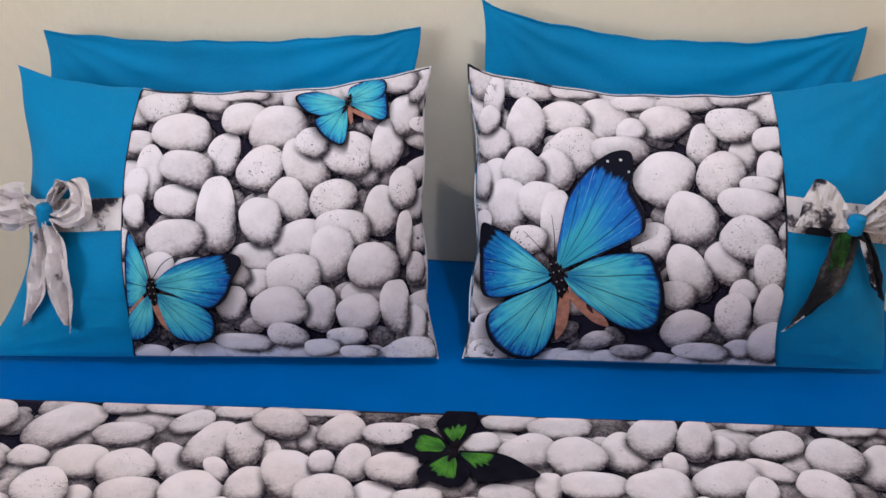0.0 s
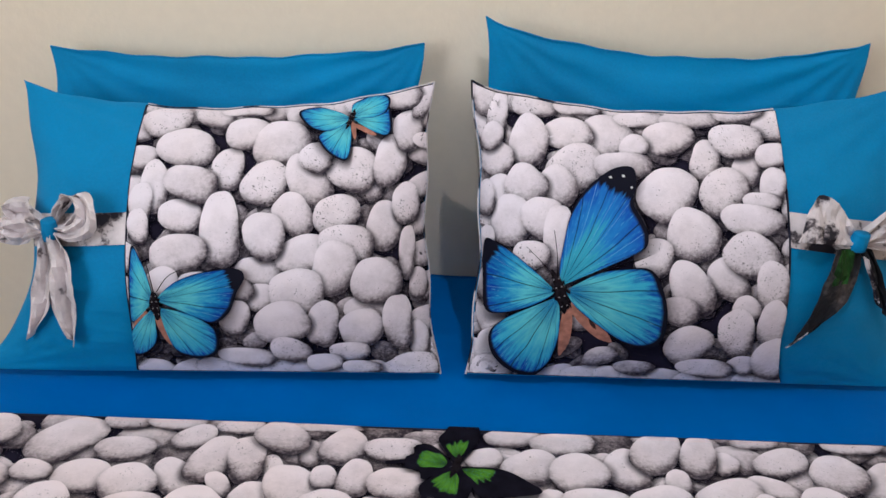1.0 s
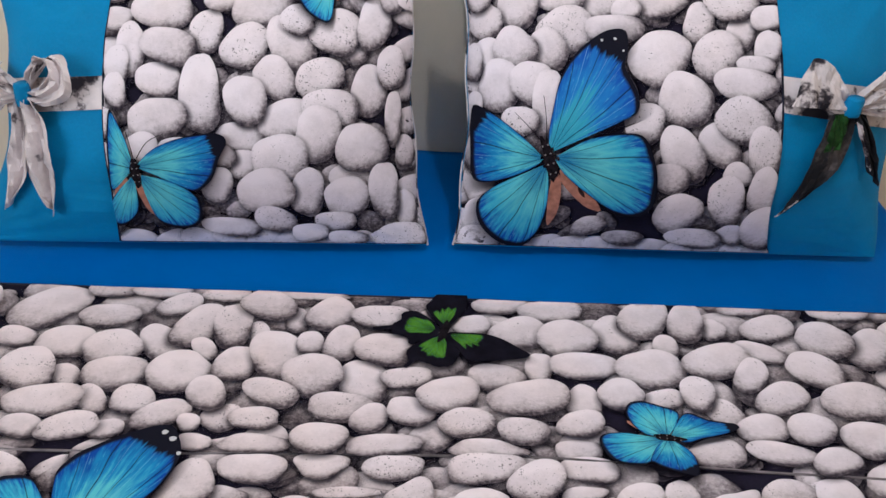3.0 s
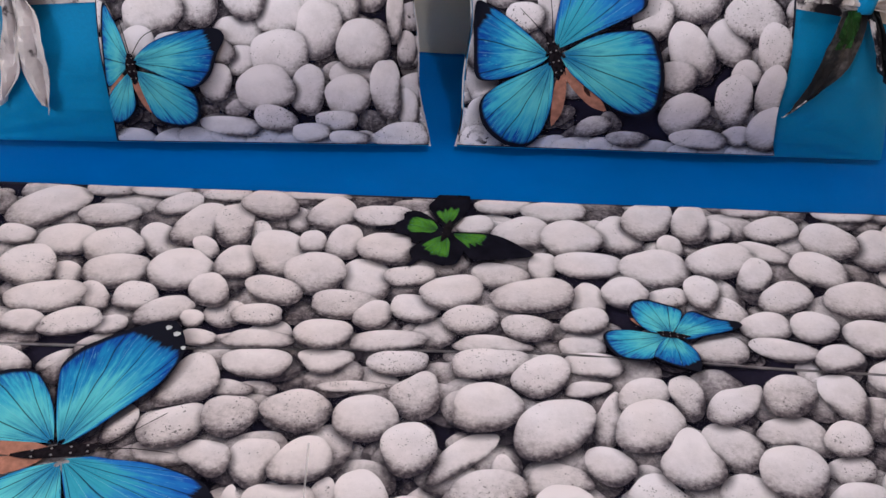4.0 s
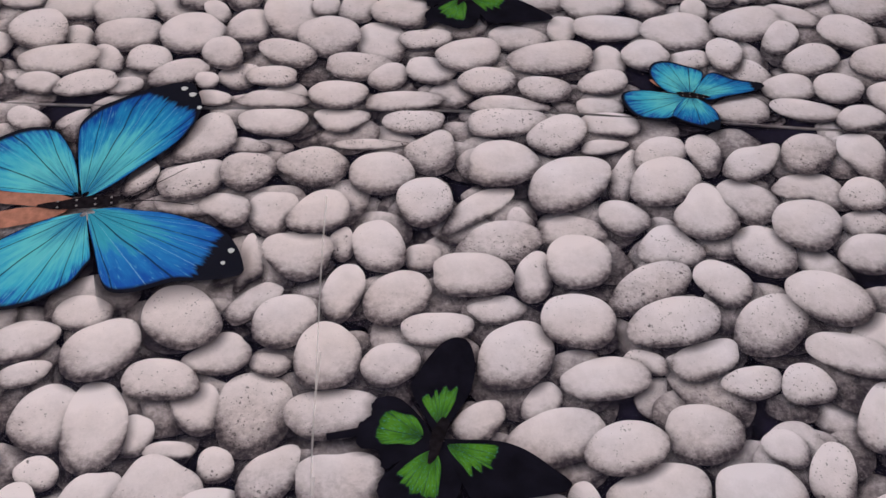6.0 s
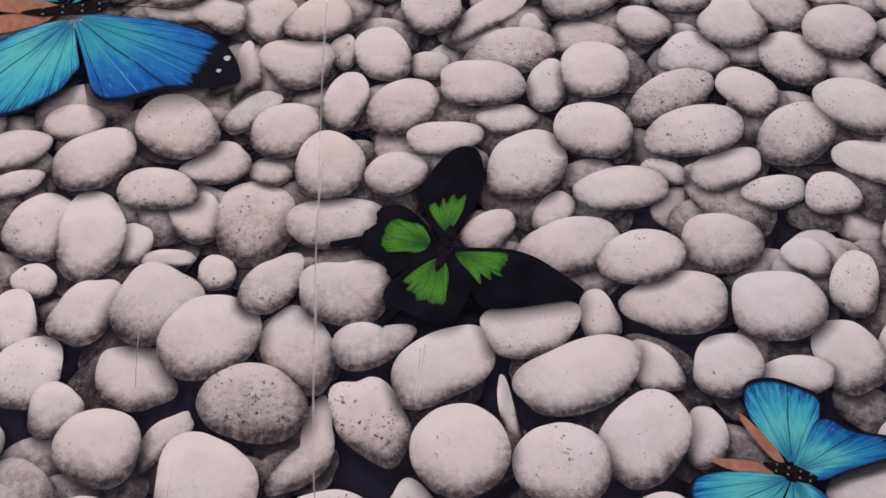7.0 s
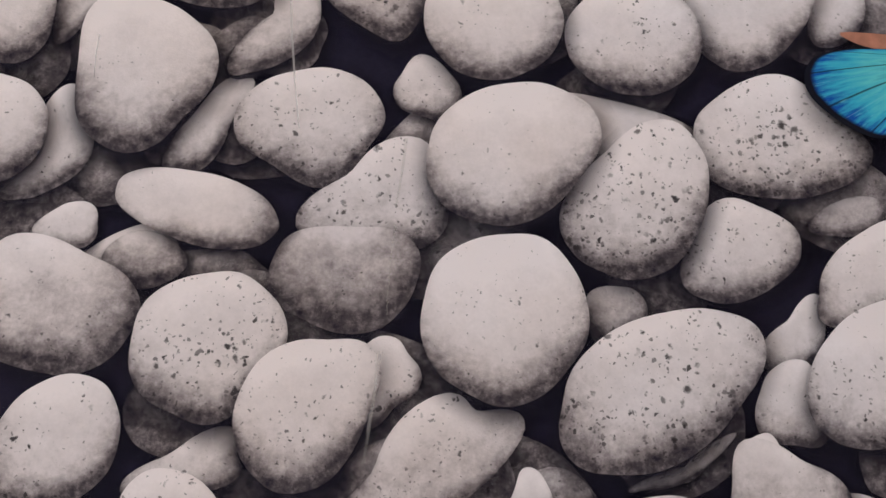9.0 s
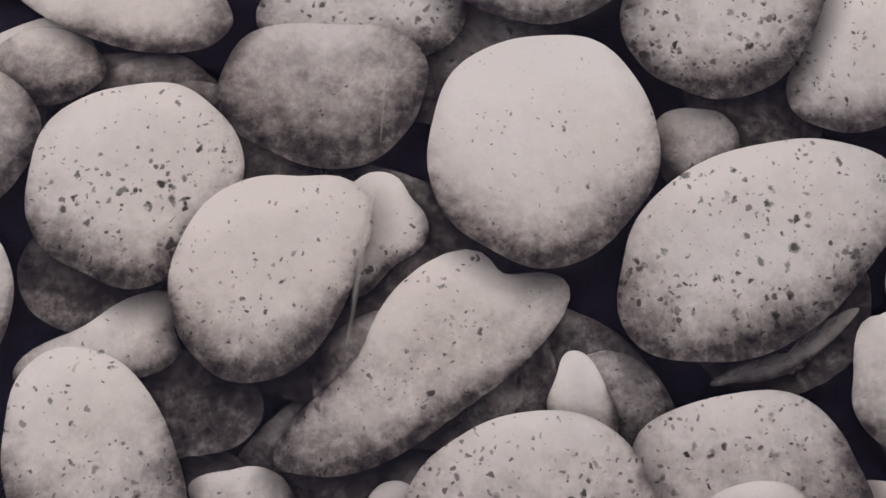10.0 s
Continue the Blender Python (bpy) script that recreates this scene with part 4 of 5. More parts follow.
spread.pebble(229, 770, 87, 60, 39, -0.01, 0.36, (0, 0, 0.03, 0.02, -0.01, -0.01, 0, -0))
spread.pebble(156, 719, 91, 77, 27, 0.04, 0.1, (-0, 0, -0.02, -0.05, 0.01, 0.02, -0.01, -0.01))
spread.pebble(234, 688, 120, 76, 38, 0.01, 0.18, (0, 0, 0.01, -0.03, 0.02, -0, -0, 0))
spread.pebble(231, 571, 83, 74, 55, 0, 0.1, (0, -0, -0.02, -0, 0.01, -0.02, 0, -0))
spread.pebble(111, 551, 92, 64, 0, 0.02, 0.1, (-0, -0, 0.03, -0.01, -0.04, -0.01, 0.01, 0))
spread.pebble(353, 697, 103, 72, 39, 0.01, 0.25, (-0, 0, -0.03, 0, 0.01, -0, -0.01, 0.01))
spread.pebble(392, 644, 89, 71, 70, 0.01, 0.1, (0, 0, 0.1, 0.09, 0.04, 0.04, -0, -0.01))
spread.pebble(511, 631, 92, 77, 35, 0.05, 0.18, (0, -0, 0.03, 0, 0.01, -0.01, -0.01, 0.01))
spread.pebble(325, 490, 112, 62, 18, -0.02, 0.36, (-0, 0, -0.03, -0.01, -0, 0.02, 0, 0))
spread.pebble(221, 490, 83, 73, -0, 0.01, 0.25, (-0, 0, -0.01, -0, -0.02, 0.02, 0.01, 0))
spread.pebble(506, 524, 99, 73, -19, 0.01, 0.25, (-0, 0, -0.01, 0.01, 0.01, 0.01, 0, -0))
spread.pebble(-92, 91, 72, 26, 56, 0.1, 0.15, (0.01, 0, 0.09, 0.02, -0.06, -0.08, -0.05, -0.02))
spread.pebble(-168, 172, 58, 26, 48, 0.19, 0.2, (0.02, -0.02, -0.01, -0.12, -0.07, 0.07, 0.06, 0.05))
spread.pebble(-258, 196, 49, 45, -69, 0.12, 0.15, (0, 0, -0.08, -0.03, -0.01, 0, 0.01, 0))
spread.pebble(-62, 249, 87, 61, -67, 0.12, 0.1, (-0, 0, 0.02, 0.03, 0.02, -0.02, 0.01, 0.01))
spread.pebble(247, 231, 56, 41, -53, -0.02, 0.15, (-0, -0, -0.05, 0.08, 0.03, 0.03, -0.01, 0))
spread.pebble(281, 167, 57, 36, 77, 0.02, 0.1, (0, 0, -0.02, 0.07, -0.02, -0.02, 0.01, -0.01))
spread.pebble(35, 114, 44, 36, -50, 0.12, 0.3, (-0, 0, 0.07, 0.07, -0, -0.04, 0.01, -0.01))
spread.pebble(116, 192, 66, 14, -81, 0.06, 0.1, (0, -0, -0.05, 0.08, -0.04, -0.03, -0.01, -0.02))
spread.pebble(-166, 32, 36, 27, 10, 0.12, 0.1, (-0, 0, -0.11, 0.02, 0.01, 0.01, -0.01, 0))
spread.pebble(-123, 12, 46, 32, -5, 0.42, 0.1, (-0, 0, 0.01, 0, 0.03, 0.01, 0, -0.01))
spread.pebble(136, -20, 36, 31, 32, 0.36, 0.2, (0, -0, 0.04, -0.1, -0.03, 0.04, 0, 0.01))
spread.pebble(236, -35, 51, 26, 50, 0.1, 0.2, (0.01, -0.01, 0.06, 0.11, -0.02, 0.05, -0.04, -0.01))
spread.pebble(229, -72, 48, 39, 87, 0.1, 0.25, (0, 0, 0.12, -0.05, -0.05, -0.03, -0.02, 0))
spread.pebble(273, 34, 46, 22, 15, 0.3, 0.2, (0, -0, -0.06, 0.03, 0.02, 0.02, -0, -0.01))
spread.pebble(-179, 79, 73, 37, 64, 0.05, 0.2, (0.02, 0.01, -0, 0.2, -0.05, -0, 0.02, -0.05))
spread.pebble(146, 85, 100, 42, -20, 0.03, 0.1, (0, -0, -0.05, 0.08, 0.01, -0.03, -0.02, -0.02))
spread.pebble(203, 281, 53, 37, -84, -0.02, 0.15, (0, -0, -0.08, -0.01, -0.04, -0.03, -0, 0))
spread.pebble(-198, 225, 73, 56, -31, 0.09, 0.15, (-0, -0, 0.02, 0.02, 0.04, 0.02, 0, 0.04))
spread.pebble(-248, 286, 71, 54, 58, 0.09, 0.2, (-0, 0, 0.05, 0, -0.02, -0.05, 0.02, -0.02))
spread.pebble(-188, 293, 82, 80, 33, 0.12, 0.2, (0, -0, -0.03, -0.06, -0, -0.03, 0.02, 0.01))
spread.pebble(-139, 262, 92, 78, 31, 0.04, 0.15, (0, -0, 0, -0.02, -0, 0, 0.01, 0.01))
spread.pebble(-50, 159, 81, 35, 64, 0.11, 0.1, (0.07, 0.01, 0.04, 0.28, -0.12, 0.03, -0.01, -0.07))
spread.pebble(-97, 200, 94, 69, -15, 0.27, 0.45, (0, -0, 0.01, -0.03, 0, 0.01, 0, 0.01))
spread.pebble(-89, 313, 72, 46, 51, 0.13, 0.25, (-0, -0, 0.06, 0.01, 0.03, -0, 0.01, 0.01))
spread.pebble(-23, 305, 86, 69, -2, 0.15, 0.1, (0, -0, -0.03, 0.04, -0.05, -0.01, 0.02, -0.01))
spread.pebble(-1, 253, 73, 43, 15, 0.23, 0.15, (-0, -0.01, 0.13, 0.02, 0.03, 0.04, -0, 0.03))
spread.pebble(1, 185, 85, 58, -55, 0.07, 0.42, (-0, 0, 0.04, -0.04, -0.01, 0.02, -0.01, -0.05))
spread.pebble(62, 233, 102, 63, 32, -0.04, 0.05, (-0, -0, 0, -0.02, -0.03, 0.04, 0.01, 0.01))
spread.pebble(140, 268, 93, 53, 13, -0.04, 0.3, (0, 0, 0.08, 0.08, -0.05, 0.04, -0.01, -0.01))
spread.pebble(179, 223, 119, 65, 21, -0.04, 0.15, (-0, 0, 0.01, 0.05, -0.02, -0.01, 0.02, -0))
spread.pebble(228, 166, 95, 69, 49, -0.02, 0.2, (0, -0, 0.02, -0, -0.03, 0.01, -0, 0))
spread.pebble(157, 144, 82, 73, 2, 0.02, 0.3, (0, -0, -0.01, 0.01, 0, -0, 0, -0))
spread.pebble(74, 158, 83, 80, 5, -0.04, 0.2, (-0, 0, 0, 0, -0, -0.01, 0, 0))
spread.pebble(372, 223, 69, 37, 2, -0.03, 0.1, (-0, -0, -0.04, 0.02, 0.02, -0, -0.01, 0))
spread.pebble(311, 232, 70, 57, 38, -0.02, 0.15, (0, 0, -0.02, -0.01, 0.01, 0, -0.01, 0.02))
spread.pebble(277, 294, 101, 63, 8, 0, 0.15, (-0, 0, -0.07, 0.04, 0.01, -0, -0.01, 0.01))
spread.pebble(369, 291, 93, 73, 10, 0, 0.1, (-0, 0, 0.02, -0.01, -0.02, 0.02, 0, -0.02))
spread.pebble(250, 342, 88, 56, 17, 0, 0.3, (-0, -0, -0.01, -0.01, 0.01, 0, -0, -0))
spread.pebble(-218, 164, 73, 65, -30, 0.07, 0.15, (-0, 0, -0.01, -0.04, -0.01, -0.02, -0, 0))
spread.pebble(-219, 90, 74, 69, 9, 0.02, 0.2, (-0, 0, 0, -0.03, -0, 0.04, -0, -0.01))
spread.pebble(-132, 126, 100, 81, 90, 0.05, 0.08, (0, -0, -0.03, 0.09, 0, 0.02, -0.01, -0.02))
spread.pebble(-33, 93, 84, 71, -1, 0.06, 0.36, (0, 0, -0.05, 0.05, 0.03, 0.03, 0.02, -0.01))
spread.pebble(7, 45, 86, 61, 28, 0.1, 0.42, (0.01, 0, -0.15, 0.1, -0.02, 0.01, 0.03, -0))
spread.pebble(-12, 2, 85, 62, 1, 0.38, 0.2, (0, 0, -0.02, 0.05, -0.02, 0.03, 0, -0.02))
spread.pebble(-95, 42, 96, 42, -16, 0.02, 0.1, (0, 0, -0.02, 0, -0.01, 0, 0.01, -0))
spread.pebble(235, 79, 100, 74, -7, 0.06, 0.45, (0, -0, 0.05, -0.07, 0.04, -0.01, 0.02, 0.02))
spread.pebble(207, 13, 70, 55, 30, 0.06, 0.36, (0, 0, -0.05, -0.07, 0.03, -0.03, -0, 0.02))
spread.pebble(153, 43, 102, 73, 53, 0.04, 0.48, (0, -0, 0.05, 0.04, -0.02, 0.01, -0.01, 0))
spread.pebble(82, 74, 104, 82, 27, -0.03, 0.22, (0, 0, 0.03, -0.01, 0.01, -0.01, -0.01, -0.01))
spread.pebble(-172, -13, 96, 74, -20, 0.22, 0.25, (-0, 0, 0.04, 0.03, -0.05, 0.01, -0, -0))
spread.pebble(-163, -86, 76, 63, 47, 0.09, 0.3, (0, -0, -0.01, 0.02, 0.01, -0, -0, -0))
spread.pebble(-91, -99, 63, 27, 19, 0.15, 0.3, (0.02, -0, -0.23, 0.06, -0.01, 0.03, 0.03, -0.01))
spread.pebble(88, -121, 35, 24, -70, 0.13, 0.1, (0, -0, -0.04, 0.15, 0.02, 0.02, -0, -0))
spread.pebble(169, -104, 53, 10, 26, 0.22, 0.2, (0.14, 0.02, 0.03, 0.35, -0.2, -0.01, -0, -0.11))
spread.pebble(-39, -157, 39, 25, -5, 0.22, 0.2, (-0, 0, -0.03, 0.03, 0, -0.04, 0.01, 0.02))
spread.pebble(17, -159, 22, 17, 6, 0.17, 0.3, (0, -0, 0.01, -0.06, -0.03, 0, -0, 0.02))
spread.pebble(208, -114, 57, 29, 85, 0.07, 0.2, (-0, 0, -0.02, -0.05, 0.02, 0, -0.02, -0.01))
spread.pebble(282, 1, 78, 44, 41, 0, 0.25, (-0, -0, -0.02, 0.02, 0.02, 0.02, -0.02, -0.01))
spread.pebble(277, -55, 92, 64, 51, 0, 0.35, (-0, -0, 0.03, 0.01, -0, -0.01, 0, -0))
spread.pebble(221, -118, 68, 48, -24, 0.21, 0.2, (0, -0, 0.08, 0.08, -0.04, -0.02, -0.01, -0.02))
spread.pebble(7, -56, 49, 37, 57, 0.02, 0.35, (0.01, -0, -0.05, 0.02, -0.05, 0.07, 0.04, -0.01))
spread.pebble(-86, -35, 86, 79, 37, 0.03, 0.42, (0, 0, 0.03, -0.01, -0, -0.02, -0.03, 0.01))
spread.pebble(-32, -71, 89, 69, 54, 0, 0.36, (-0, 0, 0.03, -0.06, 0, -0.03, 0, -0.01))
spread.pebble(29, -106, 122, 50, 38, 0.17, 0.34, (0, 0, -0.12, -0.07, 0, -0.1, 0.03, 0.02))
spread.pebble(75, -22, 96, 91, 67, -0.06, 0.2, (-0, -0, -0, -0.01, 0, 0, 0.02, -0.01))
spread.pebble(157, -62, 124, 75, 30, 0.06, 0.45, (-0, 0, 0.03, -0.02, 0.02, 0, -0.01, -0.01))
# tint of these three foot-end stones also carries the dimmer light there
spread.pebble(-96, -141, 85, 63, -58, 0.18, 0.38, (0, -0, -0.01, 0.06, 0.01, 0.03, -0, 0))
spread.pebble(149, -151, 91, 66, -5, 0.28, 0.5, (-0, -0, -0.01, -0.03, -0.01, -0.04, 0.01, 0))
spread.pebble(68, -154, 92, 56, 3, 0.18, 0.48, (-0, -0, -0.04, -0.05, -0.01, 0, 0, -0))
spread.pebble(151, -161, 42, 20, 4, 0.02, 0.2, (-0, 0, 0, -0.03, -0.01, -0.03, -0.01, 0))
spread.fill(850, BX0, BX1, 0.3, EDGE_Y, 0.04, 0.085, 0.16, 0.62)
spread.fill(330, BX0, BX1, -0.35, 0.3, 0.04, 0.08, 0.36, 0.9)
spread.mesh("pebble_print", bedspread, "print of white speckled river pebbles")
TOP = spread.top + 0.0012


def butterfly(pr, parent, x, y, length, breadth, turn, wings, lift, label, oranges=(), feelers=()):
    """A printed butterfly: body, wings (tip x, tip y, width, kind, flip, ink, root x, root y), orange hind lobes and feelers."""
    body = blob(pr, "printed_butterfly", parent, x, y, length, breadth, turn, BODYINK, lift + 0.0012, label, 0.1)
    for ox, oy, w, h, t in oranges:
        blob(pr, "orange_lobe", body, ox, oy, w, h, t, ORANGEINK, lift - 0.0003)
    for i, (tx, ty, w, kind, flip, ink, rx, ry) in enumerate(wings):
        wing(pr, "hind_wing" if "hind" in kind else "fore_wing", body, (rx, ry), (tx, ty), w, kind, flip, ink, lift + 0.0002 * i)
        wing(pr, "printed_shade", body, (rx + 2, ry - 6), (tx + 2, ty - 9), w * 1.1, kind, flip, SHADEINK, lift - 0.0012 - 0.0001 * i, shrink=1.13)
    along = Vector((math.cos(math.radians(turn)), math.sin(math.radians(turn))))
    for k in (-0.3, -0.08, 0.14, 0.33):
        for q in (-1, 1):
            blob(pr, "body_speck", body, x + along.x * length * k - q * along.y * breadth * 0.24, y + along.y * length * k + q * along.x * breadth * 0.24, breadth * 0.16, breadth * 0.16, 0, SPECKINK, lift + 0.0022)
    for a, b, c in feelers:
        stroke(pr, "antenna", body, (a, b, c), 1.6, 0.9, BODYINK, lift + 0.0011)
    return body


def green_butterfly(pr, parent, x, y, lift):
    body = blob(pr, "printed_butterfly", parent, x + 1, y - 2, 52, 13, 72, BODYINK, lift + 0.0016, "black butterfly with bright green wing patches", 0.1)
    for i, (kind, rx, ry, tx, ty) in enumerate((("green_hind_left", -2, 0, -76, 0), ("green_hind_low", 0, -3, -27, -75), ("green_fore_up", 0, 0, 27, 114), ("green_fore_right", 2, -2, 124, -48))):
        wing(pr, "hind_wing" if "hind" in kind else "fore_wing", body, (x + rx, y + ry), (x + tx, y + ty), 1.0, kind, False, BLACKINK, lift + 0.0002 * i, jag=0.0 if i > 1 else 0.02)
        wing(pr, "printed_shade", body, (x + rx, y + ry - 3), (x + tx - 2, y + ty - 5), 1.08, kind, False, SHADEINK, lift - 0.0009 - 0.0001 * i, shrink=1.12)
    for i, (kind, rx, ry, tx, ty) in enumerate((("patch_left", -13, 0, -58, 9), ("patch_low", -2, -12, -22, -62), ("patch_up", 3, 12, 12, 58), ("patch_right", 9, -8, 59, -16))):
        wing(pr, "green_patch", body, (x + rx, y + ry), (x + tx, y + ty), 1.0, kind, False, GREENINK, lift + 0.001 + 0.0001 * i, jag=0.03)
    stroke(pr, "wing_tail", body, ((x - 68, y + 7), (x - 86, y + 4), (x - 104, y + 1)), 10, 7, BLACKINK, lift)
    stroke(pr, "wing_tail", body, ((x - 44, y - 64), (x - 52, y - 74), (x - 58, y - 82)), 8, 6, BLACKINK, lift)
    return body


green_butterfly(spread, bedspread, 66, 351, TOP)
green_butterfly(spread, bedspread, 124, 1056, TOP)
butterfly(spread, bedspread, -322, 643, 92, 18, 8, (
    (-455, 714, 1.0, "big_hind_up", False, HINDINK, -331, 655), (-376, 495, 1.0, "big_hind_low", False, HINDINK, -317, 630),
    (-219, 834, 1.0, "big_fore_up", False, MORPHO, -325, 651), (-137, 562, 1.0, "big_fore_low", False, DEEPINK, -316, 633)), TOP,
    "large blue morpho butterfly with black wing tips", ((-386, 650, 110, 24, -4), (-388, 622, 100, 26, 14)),
    (((-280, 650), (-250, 672), (-215, 700)), ((-278, 646), (-245, 648), (-200, 642))))
for x, y, w in ((-238, 838, 8), (-226, 826, 9), (-214, 800, 6), (-151, 575, 7), (-158, 558, 5)):
    blob(spread, "wing_dot", bedspread, x, y, w, w, 0, WHITEINK, TOP + 0.002)
butterfly(spread, bedspread, 416, 848, 44, 12, -8, (
    (374, 911, 1.0, "fold_hind_up", False, HINDINK, 414, 852), (322, 842, 1.0, "fold_hind_low", False, HINDINK, 413, 847),
    (518, 872, 1.0, "small_fore_up", False, MORPHO, 418, 850), (439, 789, 1.0, "fold_fore_low", False, MORPHO, 414, 847)), TOP,
    "small blue butterfly shortened by the pressed fold", ((380, 866, 40, 9, -40),))
butterfly(spread, bedspread, 344, 134, 44, 12, -18, (
    (322, 213, 1.0, "small_hind_up", False, HINDINK, 346, 140), (255, 119, 1.0, "small_hind_low", False, HINDINK, 342, 130),
    (447, 158, 1.0, "small_fore_up", False, MORPHO, 347, 136), (372, 28, 1.0, "small_fore_low", False, MORPHO, 344, 130)), TOP,
    "small blue butterfly with an orange underside", ((325, 163, 52, 10, -56), (307, 140, 54, 11, -10)))

# pressed crease lines drawn as thin, pale, partly see-through strips
for a, b, c, w in (
        ((-52, 659), (-53, 544), (-51, 403), 2.4),
        ((-49, 447), (-51, 363), (-48, 249), 2.6),
        ((-48, 311), (-48, 237), (-45, 150), 2.6),
        ((-45, 150), (-42, 116), (-39, 87), 1.4),
        ((-198, 271), (-197, 244), (-194, 214), 1.2),
        ((43, 248), (41, 222), (38, 195), 1.5),
        ((-156, 146), (-157, 133), (-157, 119), 1),
        ((47, 251), (43, 227), (39, 199), 1.5),
        ((22, 81), (20, 64), (16, 40), 2),
        ((16, 30), (13, 7), (11, -21), 1.6),
        ((8, -41), (5, -61), (1, -84), 2.4),
        ((7, -42), (4, -69), (-1, -100), 2.4)):
    stroke(spread, "pressed_crease", bedspread, (a, b, c), w, w * 0.5, CREASE if a[1] > 100 else FAINTCREASE, TOP)


def fold_line(x):
    return FOLD_Y + 0.003 * math.sin(x * 5) - 0.045 * max(0, x - 0.18)


# thin dark roll on the pressed fold, in place of the fold's shadow line
part("fold_shadow_roll", tube([(x, fold_line(x), spread_z(x, fold_line(x)) + 0.0022 + 0.0006 * math.sin(x * 31)) for x in spaced(BX0 + 0.01, BX1 - 0.01, 120)], 0.0019), FOLDSHADE, bedspread, "dark roll standing in for the shadow line of the pressed fold")
part("top_hem", tube([(x, EDGE_Y - 0.001, spread_z(x, EDGE_Y) - 0.001) for x in spaced(BX0 + 0.01, BX1 - 0.01, 60)], 0.0028), PIPING, bedspread, "dark stitched top hem")


# ---- pillows ----
def pillow_spot(c, s, v, side=1, lift=0.0):
    """A point of a pillow: s from its left to its right edge, v from its bottom to its top, side 1 front, -1 back."""
    (ax, ay, az), (bx, by, bz), (cx, cy, cz), (dx, dy, dz) = c["bl"], c["br"], c["tl"], c["tr"]
    k = ((1 - s) * (1 - v), s * (1 - v), (1 - s) * v, s * v)
    x, y, z = (k[0] * a + k[1] * b + k[2] * e + k[3] * f for a, b, e, f in ((ax, bx, cx, dx), (ay, by, cy, dy), (az, bz, cz, dz)))
    es, ev = max(0.0, 1 - (2 * s - 1) ** 2), max(0.0, 1 - (2 * v - 1) ** 2)
    lean = c["lean"]
    sag = c["sag"] * (es ** 0.8) * v * v
    x += -(2 * s - 1) * c["waist"] * ev
    x -= c.get("flare", 0.0) * (1 - s) ** 8 * (1 - v) ** 8
    x += c.get("tuck", 0.0) * min(1 - s, 1) ** 14 * ev ** 0.5 * (1.4 - 0.8 * v)
    y += -sag * math.sin(lean)
    z += -sag * math.cos(lean)
    z += 0.0014 * math.sin(21 * s + 5 * c["phase"]) * v ** 6 + 0.0012 * math.sin(47 * s + c["phase"]) * v ** 8
    x += 0.0028 * math.sin(19 * v + 3 * c["phase"]) * abs(2 * s - 1) ** 5
    fat = c["front"] if side > 0 else c["back"]
    swell = fat * (es ** 0.5) * (ev ** 0.85) * (0.72 + 0.6 * (1 - v) * ev) * side + lift * side
    swell += c["rumple"] * es * ev * (math.sin(7 * s + 3 * v + c["phase"]) + 0.6 * math.sin(13 * s - 9 * v + c["phase"]) + 0.4 * math.sin(4 * s + 17 * v))
    for u, w in ((s, 1 - v), (1 - s, 1 - v), (s, v), (1 - s, v)):      # pinched folds that fan out from the corners
        d = math.hypot(u, w)
        swell += c["pinch"] * math.sin(17 * math.atan2(w, u + 1e-6) + c["phase"]) * d * math.exp(-5 * d) * es ** 0.5
    turn = c["turn"]
    x += swell * math.cos(lean) * math.sin(turn)
    y += -swell * math.cos(lean) * math.cos(turn)
    z += swell * math.sin(lean)
    return x, y, max(z, 0.001)


LEFT = dict(bl=(-0.607, 1.246, 0.004), br=(0.106, 1.284, 0.004), tl=(-0.598, 1.475, 0.415), tr=(0.069, 1.475, 0.456), lean=0.44, turn=0.05,
            sag=0.045, waist=0.018, front=0.12, back=0.05, rumple=0.0026, pinch=0.022, phase=0.4, wide=0.7, high=0.48, flare=0.06, tuck=0.026)
RIGHT = dict(bl=(0.150, 1.287, 0.004), br=(0.900, 1.300, 0.004), tl=(0.131, 1.475, 0.462), tr=(0.885, 1.475, 0.512), lean=0.40, turn=0.02,
             sag=0.056, waist=0.018, front=0.12, back=0.05, rumple=0.0026, pinch=0.022, phase=2.1, wide=0.745, high=0.5)
LEFT_BACK = dict(bl=(-0.60, 1.50, 0.01), br=(0.07, 1.50, 0.01), tl=(-0.585, 1.582, 0.441), tr=(0.055, 1.582, 0.486), lean=0.18, turn=0.0,
                 sag=0.022, waist=0.02, front=0.045, back=0.045, rumple=0.003, pinch=0.05, phase=1.0, wide=0.68, high=0.47)
RIGHT_BACK = dict(bl=(0.192, 1.50, 0.01), br=(0.86, 1.50, 0.01), tl=(0.154, 1.582, 0.539), tr=(0.834, 1.582, 0.537), lean=0.15, turn=0.0,
                  sag=0.048, waist=0.015, front=0.045, back=0.045, rumple=0.003, pinch=0.05, phase=3.0, wide=0.68, high=0.52)



def lifted(c, s, v, side=1, lift=0.0):
    x, y, z = pillow_spot(c, s, v, side, lift)
    return Vector((x, y, z + BED + (0.0 if z > 0.0011 else -0.001)))


